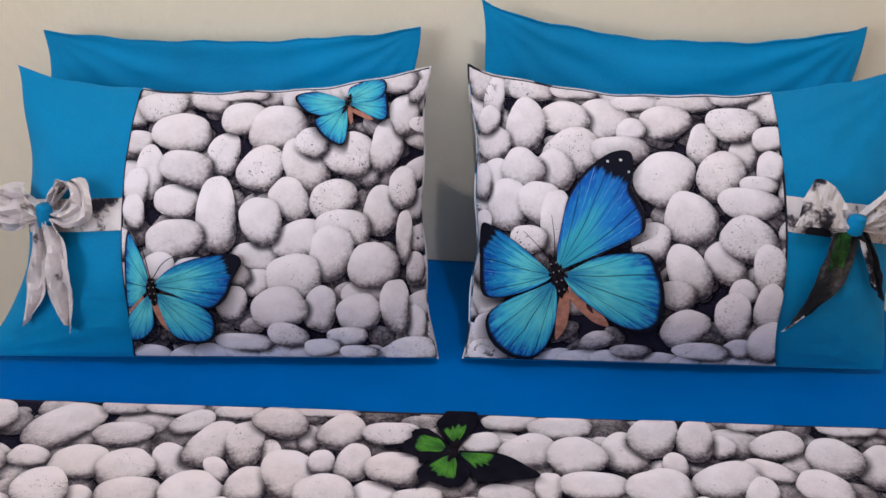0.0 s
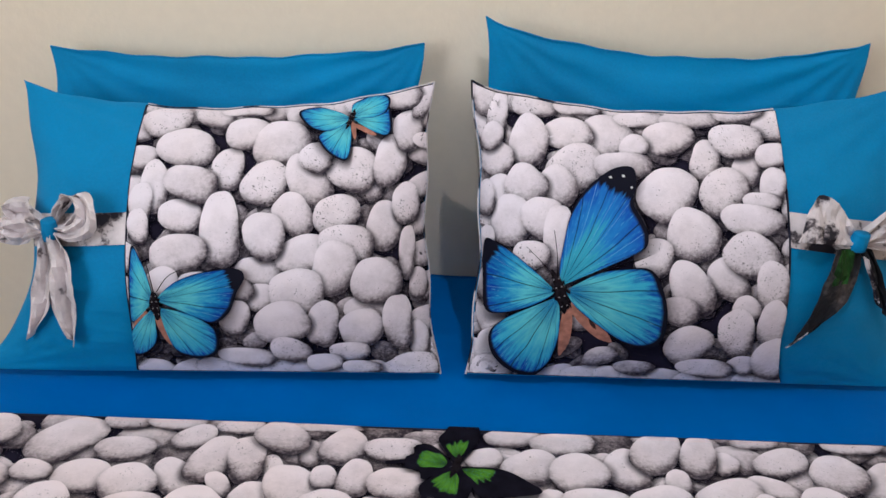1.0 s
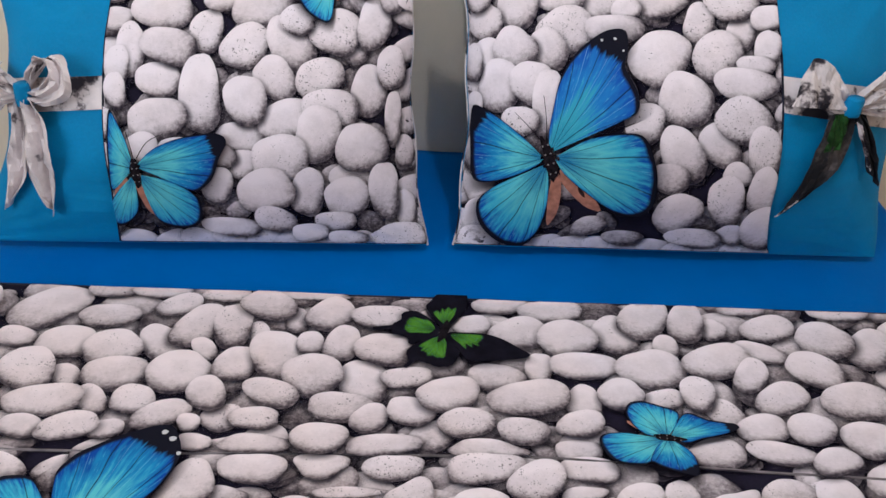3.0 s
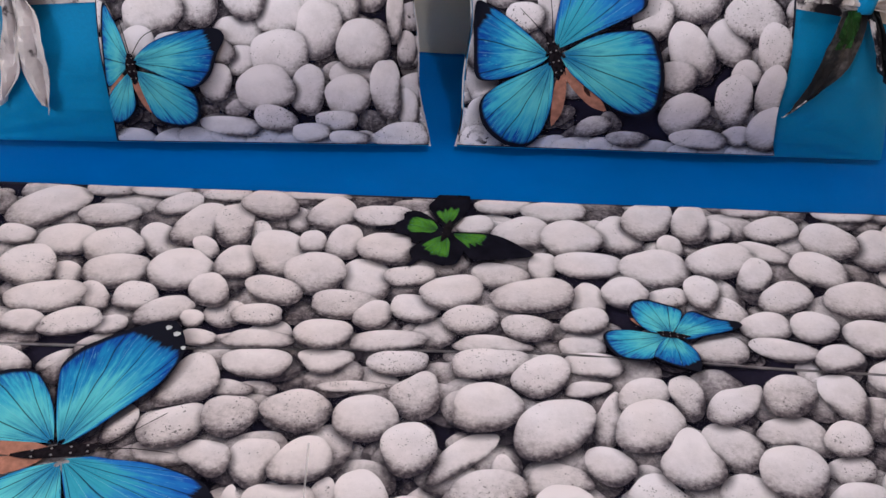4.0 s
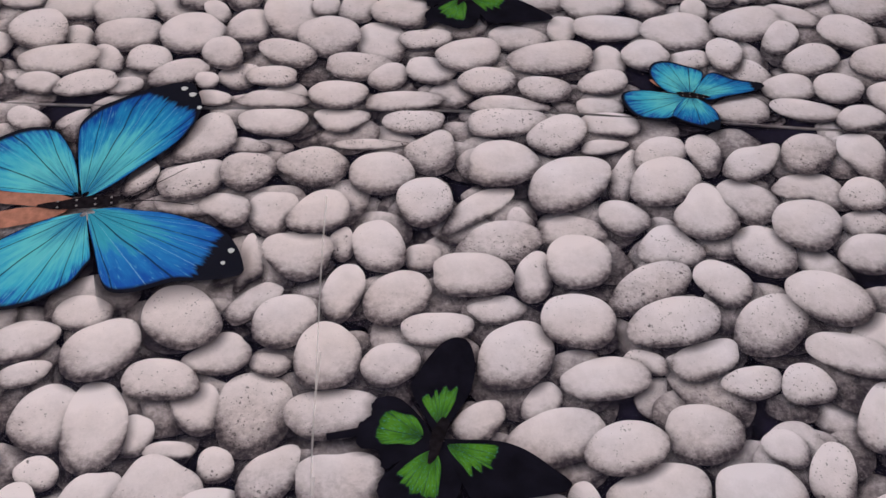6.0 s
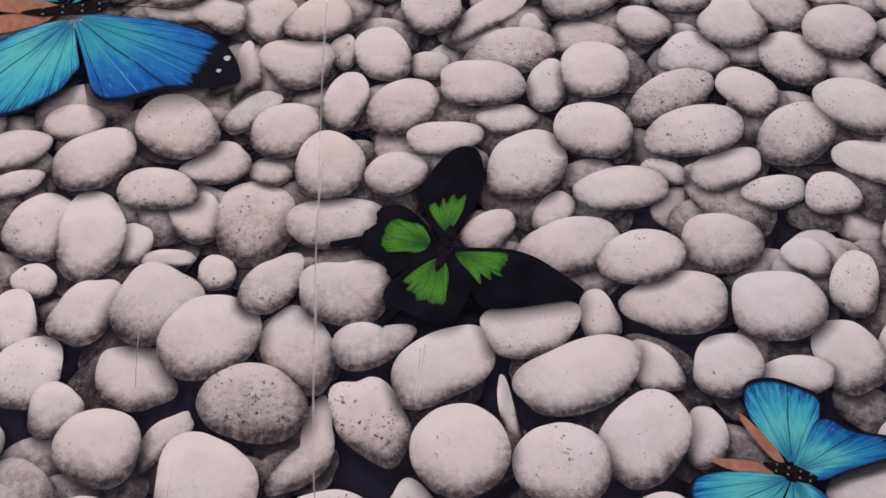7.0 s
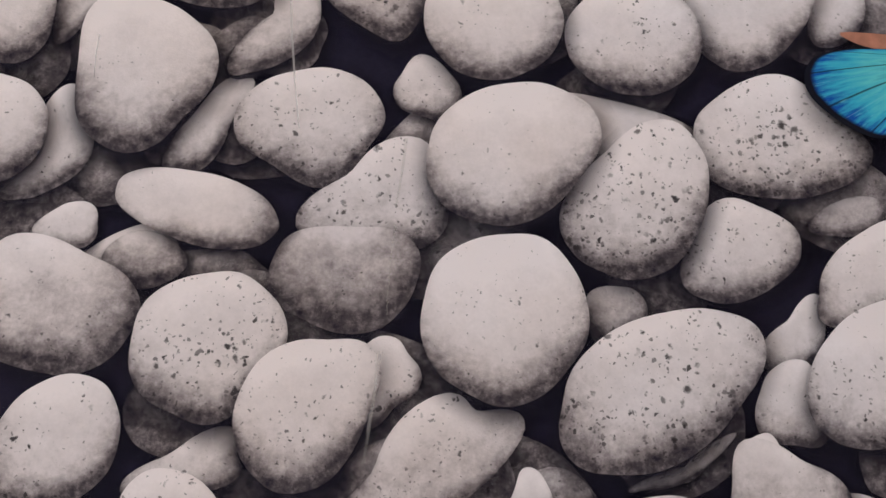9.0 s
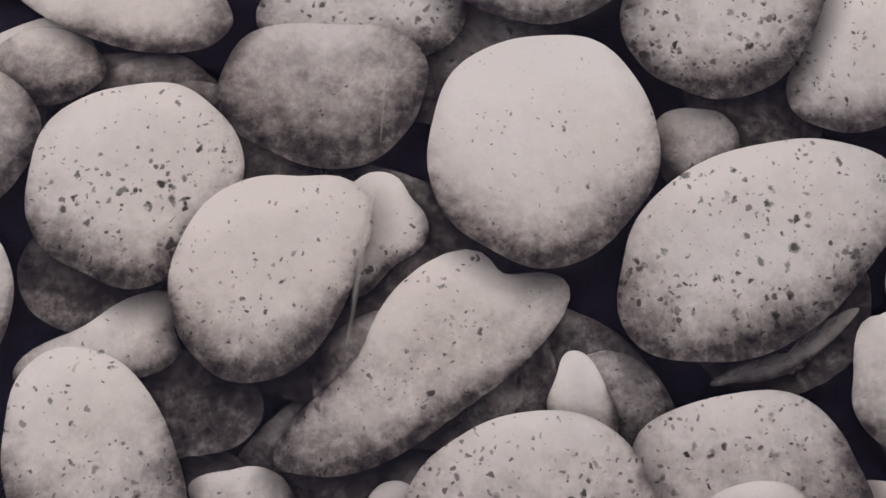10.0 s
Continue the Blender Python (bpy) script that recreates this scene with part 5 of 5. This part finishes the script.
def pillow_cover(c, name, parent, label, mat=None):
    bm = bmesh.new()
    us, vs = spaced(0, 1, 72, True), spaced(0, 1, 56, True)
    for side in (1, -1):
        rows = [[bm.verts.new(lifted(c, u, v, side)) for u in us] for v in vs]
        for a, b in zip(rows, rows[1:]):
            for i in range(len(us) - 1):
                q = (a[i], a[i + 1], b[i + 1], b[i])
                bm.faces.new(q if side > 0 else q[::-1])
    bmesh.ops.remove_doubles(bm, verts=bm.verts, dist=0.0004)
    return part(name, bm, mat or BLUE, parent, label)


def seam_left(v):
    return -0.134 - 0.014 * math.sin(math.pi * v ** 1.5)


def seam_right(v):
    return 0.126 + 0.05 * (1 - v) ** 6


def bow_cloth(name, stops, scale):
    m, ns, ls, b = material(name, 0.78, 0.22)
    f = maths(ns, ls, "ADD", noise_tex(ns, ls, scale, 2.0, 0.5), maths(ns, ls, "MULTIPLY", maths(ns, ls, "SUBTRACT", noise_tex(ns, ls, 140.0, 4.0), 0.5), 0.22))
    ls.new(ramp(ns, ls, f, stops), b.inputs["Base Color"])
    weave_bump(ns, ls, b, 0.2, broad=40.0)
    return m


BOW = bow_cloth("pebble_ribbon_cotton", [(0.36, (0.02, 0.017, 0.025)), (0.40, (0.16, 0.135, 0.145)), (0.44, (0.6, 0.54, 0.55)), (0.62, (0.78, 0.7, 0.71))], 16.0)
BOWDARK = bow_cloth("dark_ribbon_cotton", [(0.3, (0.009, 0.009, 0.013)), (0.62, (0.02, 0.02, 0.024)), (0.74, (0.12, 0.1, 0.1)), (0.85, (0.5, 0.45, 0.45))], 13.0)
BOWGREEN = plain("green_ribbon_print", (0.012, 0.055, 0.009), 0.75, 0.7, 30.0)


def pillow_print(c, seam, keep_right, seed):
    wide, high = c["wide"], c["high"]

    def surface(x, y, lift):
        return lifted(c, x / wide + 0.5, y / high, 1, lift + 0.0006)

    def clip(x, y, pull=False):
        v = y / high
        e = seam(min(max(v, 0), 1))
        lo, hi = (e, wide * 0.4975) if keep_right else (-wide * 0.4975, e)
        if pull:
            return min(max(x, lo), hi), min(max(y, high * 0.008), high * 0.992)
        return lo < x < hi and 0 < v < 1

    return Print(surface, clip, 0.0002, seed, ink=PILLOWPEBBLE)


def printed_panel(c, pr, seam, keep_right, parent):
    wide, high = c["wide"], c["high"]

    def at(k, v):
        e = seam(v) / wide + 0.5
        s = e + (0.996 - e) * k if keep_right else 0.004 + (e - 0.004) * k
        return lifted(c, s, 0.004 + 0.992 * v, 1, 0.0008)

    part("print_panel", grid_sheet(at, spaced(0, 1, 60, True), spaced(0, 1, 56, True)), GROUND, parent, "pebble-printed cotton panel")
    part("seam_piping", tube([lifted(c, seam(v) / wide + 0.5, v, 1, 0.0015) for v in spaced(0.01, 0.99, 40)], 0.0022), PIPING, parent, "dark piping along the seam")
    far = 0.999 if keep_right else 0.001
    part("side_hem", tube([lifted(c, far, v, 1, 0.0) for v in spaced(0.0, 1.0, 40)], 0.0018), BOW, parent, "printed side hem")
    k0, k1 = (seam(1) / wide + 0.5, 0.998) if keep_right else (0.002, seam(1) / wide + 0.5)
    part("top_hem", tube([lifted(c, s, 0.999, 1, 0.0) for s in spaced(k0, k1, 40)], 0.0014), BOW, parent, "printed top hem")


def ribbon(c, name, parent, mat, path, gathers=0.004, label="", waves=2.0, cut=0.0):
    """A strip of cloth over the pillow's front: path of (x mm, y mm, lift mm, width mm, turn of its width); gathers fold it lengthwise; cut makes its end slanting."""
    pts = smooth_outline(path, 4)
    bm = bmesh.new()
    rows, n = [], 7
    crush = random.Random(round(abs(path[1][0]) * 7 + path[1][1]))
    for i, (x, y, lift, w, turn) in enumerate(pts):
        row = []
        t = math.radians(turn)
        k_end = i / (len(pts) - 1)
        for k in range(n + 1):
            q = k / n - 0.5
            saw = abs(((q * waves + 0.3 + 0.12 * math.sin(i * 0.9)) % 1.0) * 2 - 1) * 2 - 1
            fold = gathers * 1.9 * saw * (1 - 0.3 * k_end) + crush.uniform(-0.0022, 0.0022)
            slant = cut * q * max(0, k_end - 0.6) / 0.4
            px = (x + q * w * math.cos(t) - slant * math.sin(t)) / 1000
            py = (y + q * w * math.sin(t) + slant * math.cos(t)) / 1000
            row.append(bm.verts.new(lifted(c, px / c["wide"] + 0.5, py / c["high"], 1, max(0.0015, lift / 1000 + fold))))
        rows.append(row)
    for a, b in zip(rows, rows[1:]):
        for k in range(n):
            bm.faces.new((a[k], a[k + 1], b[k + 1], b[k]))
    ob = part(name, bm, mat, parent, label, smooth=False)
    sol = ob.modifiers.new("cloth_thickness", "SOLIDIFY")
    sol.thickness = 0.001
    return ob


def knot(c, parent, x, y, lift, w, h, mat):
    """A short wrap of blue cloth round the middle of the bow."""
    bm = bmesh.new()
    mid = lifted(c, x / 1000 / c["wide"] + 0.5, y / 1000 / c["high"], 1, lift / 1000)
    rings = []
    for i in range(11):
        k = i / 10 * 2 - 1
        ring = []
        for j in range(14):
            t = 2 * math.pi * j / 14
            r = 1 - 0.16 * k * k + 0.07 * math.sin(3 * t + 2 * k)
            ring.append(bm.verts.new(mid + Vector((w / 2000 * r * math.cos(t), 0.013 * r * math.sin(t), h / 2000 * k * (1 + 0.06 * math.sin(2 * t))))))
        rings.append(ring)
    for a, b in zip(rings, rings[1:]):
        for j in range(14):
            bm.faces.new((a[j], a[(j + 1) % 14], b[(j + 1) % 14], b[j]))
    bm.faces.new(rings[0][::-1])
    bm.faces.new(rings[-1])
    return part("knot", bm, mat, parent, "small blue knot of the bow")


# the pillow with a bow and two butterflies
left_pillow = thing("pillow", "propped pillow, blue end, pebble and butterfly print, ribbon bow", "pillow", "propped pillows on the bed")
pillow_cover(LEFT, "cover", left_pillow, "turquoise blue cotton cover")
lprint = pillow_print(LEFT, seam_left, True, 11)
printed_panel(LEFT, lprint, seam_left, True, left_pillow)
lprint.pebble(-15, 464, 68, 50, -18); lprint.pebble(-95, 449, 89, 55, 18); lprint.pebble(37, 474, 87, 31, -4); lprint.pebble(134, 458, 63, 48, -16)
lprint.pebble(-130, 377, 50, 43, -1); lprint.pebble(-59, 398, 96, 77, -5); lprint.pebble(13, 359, 78, 54, -89); lprint.pebble(41, 425, 78, 60, -3)
lprint.pebble(249, 320, 51, 45, -70); lprint.pebble(99, 405, 95, 87, -4); lprint.pebble(-108, 324, 96, 48, 85); lprint.pebble(-60, 277, 69, 60, -8)
lprint.pebble(-46, 333, 89, 65, -15); lprint.pebble(75, 333, 82, 73, 64); lprint.pebble(-127, 296, 71, 40, 86); lprint.pebble(-128, 257, 60, 35, -84)
lprint.pebble(147, 334, 104, 70, -57); lprint.pebble(220, 351, 82, 78, -23); lprint.pebble(123, 279, 76, 60, -49); lprint.pebble(193, 278, 78, 64, 14)
lprint.pebble(5, 254, 123, 66, -88); lprint.pebble(69, 184, 74, 52, -10); lprint.pebble(-61, 213, 93, 70, 7); lprint.pebble(142, 213, 94, 64, 7)
lprint.pebble(76, 244, 80, 69, -86); lprint.pebble(274, 253, 85, 61, 74); lprint.pebble(211, 229, 91, 64, -13); lprint.pebble(283, 360, 87, 57, 84)
lprint.pebble(314, 406, 67, 54, -74); lprint.pebble(338, 450, 54, 37, 72); lprint.pebble(296, 468, 70, 47, -21); lprint.pebble(312, 287, 66, 51, -74)
lprint.pebble(328, 157, 54, 32, -89); lprint.pebble(312, 209, 85, 30, 83); lprint.pebble(187, 188, 91, 72, 78, 0.05); lprint.pebble(67, 142, 53, 47, 11)
lprint.pebble(240, 120, 75, 47, -2); lprint.pebble(256, 165, 84, 80, -7); lprint.pebble(126, 147, 90, 84, 14); lprint.pebble(324, 62, 68, 34, 80)
lprint.pebble(165, 94, 82, 53, 73); lprint.pebble(100, 97, 95, 70, 19); lprint.pebble(228, 85, 74, 70, 23); lprint.pebble(290, 95, 91, 52, 88)
lprint.pebble(206, 44, 64, 36, 2); lprint.pebble(41, 33, 90, 35, -5); lprint.pebble(110, 47, 69, 45, -8); lprint.pebble(163, 23, 60, 33, 2)
lprint.pebble(222, 14, 65, 25, 1); lprint.pebble(310, 17, 95, 45, 7); lprint.pebble(32, 157, 56, 41, -22); lprint.pebble(-84, 165, 57, 51, 11)
lprint.pebble(-30, 166, 56, 40, 3); lprint.pebble(25, 107, 66, 47, 80); lprint.pebble(158, 376, 61, 53, -22); lprint.pebble(352, 382, 58, 28, -23)
lprint.border([(x, y) for x in range(-150, 350, 48) for y in (6, 470)] + [(342, y) for y in range(40, 460, 55)] + [(-150, y) for y in range(40, 460, 55)])
lprint.fill(190, -0.15, 0.35, 0.0, 0.48, 0.03, 0.06, 0.25, 0.85)
lprint.mesh("pebble_print", left_pillow, "print of white speckled river pebbles")
LT = lprint.top + 0.0024
butterfly(lprint, left_pillow, -97, 126, 50, 15, 96, (
    (-9, 49, 1.0, "cut_hind_right", False, HINDINK, -93, 123), (-136, 40, 0.7, "cut_hind_right", True, HINDINK, -100, 122),
    (-136, 224, 1.0, "cut_fore_left", False, HINDINK, -99, 133), (42, 178, 1.0, "cut_fore_right", False, MORPHO, -95, 136)), LT,
    "blue morpho butterfly, one wing cut by the seam", ((-122, 96, 50, 16, 70), (-86, 84, 60, 15, -72)),
    (((-98, 150), (-104, 178), (-112, 204)), ((-93, 150), (-76, 176), (-50, 190))))
butterfly(lprint, left_pillow, 213, 441, 36, 9, 70, (
    (192, 372, 1.0, "top_hind_left", False, HINDINK, 211, 435), (282, 410, 1.0, "top_hind_right", False, HINDINK, 216, 440),
    (125, 462, 1.0, "top_fore_left", False, HINDINK, 212, 443), (265, 479, 1.0, "top_fore_right", False, HINDINK, 214, 445)), LT,
    "small blue butterfly near the corner", ((219, 420, 34, 8, 100), (238, 418, 48, 8, -32)))
left_bow = part("ribbon_band", grid_sheet(lambda x, y: lifted(LEFT, x / 700 + 0.5, (y + (x + 144) * 0.08) / 480, 1, 0.0022), spaced(-349, -144, 30), spaced(226, 280, 8)), BOW, left_pillow, "pebble-printed ribbon band")
ribbon(LEFT, "bow_loop", left_bow, BOW, ((-275, 246, 14, 18, 60), (-258, 274, 22, 44, 35), (-244, 300, 28, 54, 20), (-224, 296, 38, 60, -15), (-212, 264, 34, 56, -50), (-240, 243, 22, 32, -75), (-272, 243, 16, 16, -90)), 0.009)
ribbon(LEFT, "bow_loop", left_bow, BOW, ((-280, 244, 16, 18, 95), (-316, 255, 30, 44, 105), (-358, 260, 40, 60, 95), (-394, 250, 42, 62, 80), (-368, 232, 34, 44, 80), (-320, 238, 20, 26, 88), (-282, 243, 14, 16, 92)), 0.01)
ribbon(LEFT, "bow_tail", left_bow, BOW, ((-281, 241, 14, 16, 0), (-287, 203, 22, 38, -3), (-290, 153, 18, 46, -3), (-290, 112, 14, 40, -3), (-296, 66, 10, 8, -6)), 0.009, waves=1.2, cut=20)
ribbon(LEFT, "bow_tail", left_bow, BOW, ((-275, 241, 14, 16, 0), (-257, 208, 25, 40, 6), (-249, 163, 21, 48, 5), (-244, 112, 15, 44, 6), (-230, 58, 10, 8, 12)), 0.009, waves=1.2, cut=-20)
ribbon(LEFT, "bow_tail", left_bow, BOW, ((-278, 243, 10, 10, 0), (-276, 193, 13, 10, 2), (-280, 143, 10, 8, 0)), 0.003)
knot(LEFT, left_bow, -278, 244, 24, 24, 34, BLUE)

# the pillow with the large butterfly and a half-hidden bow
right_pillow = thing("pillow", "propped pillow, large blue butterfly on pebble print, green-black bow", "pillow", "propped pillows on the bed")
pillow_cover(RIGHT, "cover", right_pillow, "turquoise blue cotton cover")
rprint = pillow_print(RIGHT, seam_right, False, 23)
printed_panel(RIGHT, rprint, seam_right, False, right_pillow)
rprint.pebble(-351, 482, 71, 36, 77); rprint.pebble(-334, 454, 101, 29, 76); rprint.pebble(-271, 483, 80, 41, 13); rprint.pebble(-200, 495, 78, 36, 1)
rprint.pebble(-166, 440, 113, 72, 36); rprint.pebble(-222, 440, 82, 63, 17); rprint.pebble(-289, 417, 102, 57, 65); rprint.pebble(-99, 482, 87, 32, 4)
rprint.pebble(-16, 484, 99, 38, 2); rprint.pebble(114, 466, 65, 55, -41); rprint.pebble(62, 498, 89, 38, 1); rprint.pebble(-60, 446, 89, 64, 15)
rprint.pebble(-118, 428, 52, 43, 37); rprint.pebble(-344, 378, 70, 45, 64); rprint.pebble(-348, 415, 59, 31, 63); rprint.pebble(-216, 377, 107, 83, 39)
rprint.pebble(-141, 389, 94, 56, 11); rprint.pebble(-250, 343, 76, 64, 58); rprint.pebble(-340, 317, 69, 53, 70); rprint.pebble(-300, 340, 74, 63, 53)
rprint.pebble(-6, 404, 76, 48, 67); rprint.pebble(62, 388, 68, 50, 68); rprint.pebble(52, 442, 88, 70, 9); rprint.pebble(109, 412, 63, 45, 0)
rprint.pebble(-74, 342, 109, 83, 53); rprint.pebble(18, 348, 92, 74, 42, 0.06); rprint.pebble(-323, 277, 85, 64, 75); rprint.pebble(-274, 287, 71, 70, -15)
rprint.pebble(102, 357, 67, 47, 70); rprint.pebble(80, 330, 64, 35, 1); rprint.pebble(63, 299, 108, 57, -5); rprint.pebble(-252, 256, 112, 47, 84)
rprint.pebble(-293, 223, 58, 50, 21); rprint.pebble(-36, 272, 91, 87, -20, 0.05); rprint.pebble(-100, 231, 68, 66, 89); rprint.pebble(25, 198, 87, 56, -55, 0.1)
rprint.pebble(63, 237, 103, 76, -34); rprint.pebble(-33, 177, 119, 63, -60); rprint.pebble(-47, 140, 71, 54, -14, 0.2); rprint.pebble(101, 184, 90, 61, -85)
rprint.pebble(-344, 108, 86, 47, -86); rprint.pebble(-341, 46, 89, 51, -87); rprint.pebble(-331, 14, 72, 53, -9); rprint.pebble(-16, 76, 83, 73, -29)
rprint.pebble(63, 149, 53, 41, -24); rprint.pebble(59, 101, 98, 61, -61); rprint.pebble(117, 118, 89, 57, -72); rprint.pebble(92, 38, 57, 38, -20)
rprint.pebble(30, 30, 101, 39, -8); rprint.pebble(137, 51, 88, 61, -65); rprint.pebble(-156, 47, 58, 39, 10, 0.3); rprint.pebble(-91, 26, 72, 31, -1, 0.35)
rprint.pebble(-362, 308, 61, 26, 85); rprint.pebble(-364, 231, 63, 26, 81); rprint.pebble(-359, 165, 61, 26, -88)
rprint.border([(x, y) for x in range(-365, 170, 48) for y in (6, 490)] + [(-362, y) for y in range(40, 470, 55)] + [(150, y) for y in range(40, 470, 55)])
rprint.fill(190, -0.37, 0.2, 0.0, 0.5, 0.03, 0.06, 0.25, 0.85)
rprint.mesh("pebble_print", right_pillow, "print of white speckled river pebbles")
LT = rprint.top + 0.0024
butterfly(rprint, right_pillow, -244, 163, 78, 18, 112, (
    (-291, 9, 1.0, "morpho_hind_left", False, HINDINK, -248, 157), (-67, 121, 1.0, "morpho_hind_right", False, HINDINK, -237, 168),
    (-368, 233, 1.0, "morpho_fore_left", False, MORPHO, -253, 166), (-138, 388, 1.0, "morpho_fore_right", False, DEEPINK, -246, 175)), LT,
    "large blue morpho butterfly with orange lobes", ((-226, 98, 100, 20, 94), (-188, 112, 104, 24, -42)),
    (((-256, 190), (-278, 213), (-302, 236)), ((-252, 192), (-254, 230), (-258, 268))))
for x, y, w in ((-144, 372, 5), (-165, 368, 4.5), (-133, 352, 4)):
    blob(rprint, "wing_dot", right_pillow, x, y, w, w, 0, WHITEINK, LT + 0.002)
right_bow = part("ribbon_band", grid_sheet(lambda x, y: lifted(RIGHT, x / 745 + 0.5, (y - (x - 126) * 0.16) / 500, 1, 0.0022), spaced(126, 366, 34), spaced(252, 312, 8)), BOW, right_pillow, "pebble-printed ribbon band")
ribbon(RIGHT, "bow_loop", right_bow, BOW, ((240, 262, 16, 20, 78), (214, 277, 26, 44, 68), (186, 292, 32, 70, 66), (160, 301, 34, 84, 70), (146, 300, 28, 80, 76)), 0.004, "pale flap of the bow", waves=1.0, cut=-18)
ribbon(RIGHT, "bow_loop", right_bow, BOW, ((238, 256, 12, 16, 86), (206, 262, 18, 24, 84), (172, 276, 20, 26, 80), (152, 280, 16, 20, 80)), 0.003, waves=1.0)
ribbon(RIGHT, "bow_loop", right_bow, BOW, ((254, 259, 14, 14, 100), (280, 273, 26, 40, 100), (312, 281, 32, 60, 95), (340, 271, 30, 62, 85), (310, 255, 24, 34, 85), (256, 257, 14, 14, 90)), 0.006)
ribbon(RIGHT, "bow_tail", right_bow, BOWDARK, ((228, 250, 14, 52, 6), (220, 205, 18, 66, 4), (206, 155, 15, 62, 8), (186, 115, 11, 40, 18), (160, 80, 8, 8, 26)), 0.003, "black and green printed bow tail", waves=0.8)
ribbon(RIGHT, "green_print", right_bow, BOWGREEN, ((222, 248, 20, 26, 6), (218, 222, 24, 36, 4), (212, 190, 21, 30, 4)), 0.003, "green printed patch of the bow", waves=0.8)
ribbon(RIGHT, "pale_fold", right_bow, BOW, ((176, 104, 14, 10, 40), (166, 90, 12, 10, 36), (156, 76, 9, 4, 30)), 0.001)
ribbon(RIGHT, "bow_tail", right_bow, BOWDARK, ((260, 251, 14, 26, -30), (280, 217, 18, 44, -38), (300, 179, 16, 52, -40), (324, 139, 12, 40, -40)), 0.005, waves=1.4)
ribbon(RIGHT, "pale_fold", right_bow, BOW, ((263, 231, 20, 12, -30), (279, 193, 24, 18, -38), (302, 157, 20, 14, -40)), 0.002)
knot(RIGHT, right_bow, 245, 259, 24, 30, 30, BLUE)

# plain pillows behind
for c, lab in ((LEFT_BACK, "plain turquoise cotton pillow propped against the wall"), (RIGHT_BACK, "plain turquoise cotton pillow with a sagging top, against the wall")):
    back = thing("plain_pillow", lab, "pillow", "plain pillows against the wall")
    pillow_cover(c, "cover", back, "")
    part("seam", tube([lifted(c, s, 0.999, 1, 0.0) for s in spaced(0.002, 0.998, 40)], 0.0018), BLUE, back)

# ceiling lamp over the bed
ceiling_lamp = thing("ceiling_lamp", "round white ceiling rose of a small lamp", "lamp")


def disc_stack(cx, cy, rings):
    bm = bmesh.new()
    rows = [[bm.verts.new((cx + r * math.cos(2 * math.pi * k / 24), cy + r * math.sin(2 * math.pi * k / 24), z)) for k in range(24)] for r, z in rings]
    for a, b in zip(rows, rows[1:]):
        for k in range(24):
            bm.faces.new((a[k], a[(k + 1) % 24], b[(k + 1) % 24], b[k]))
    bm.faces.new(rows[0])
    bm.faces.new(rows[-1])
    return bm


part("rose", disc_stack(LAMP[0], LAMP[1], ((0.12, HIGH - 0.001), (0.12, HIGH - 0.02), (0.03, HIGH - 0.035), (0.025, HIGH - 0.06))), CEIL, ceiling_lamp)
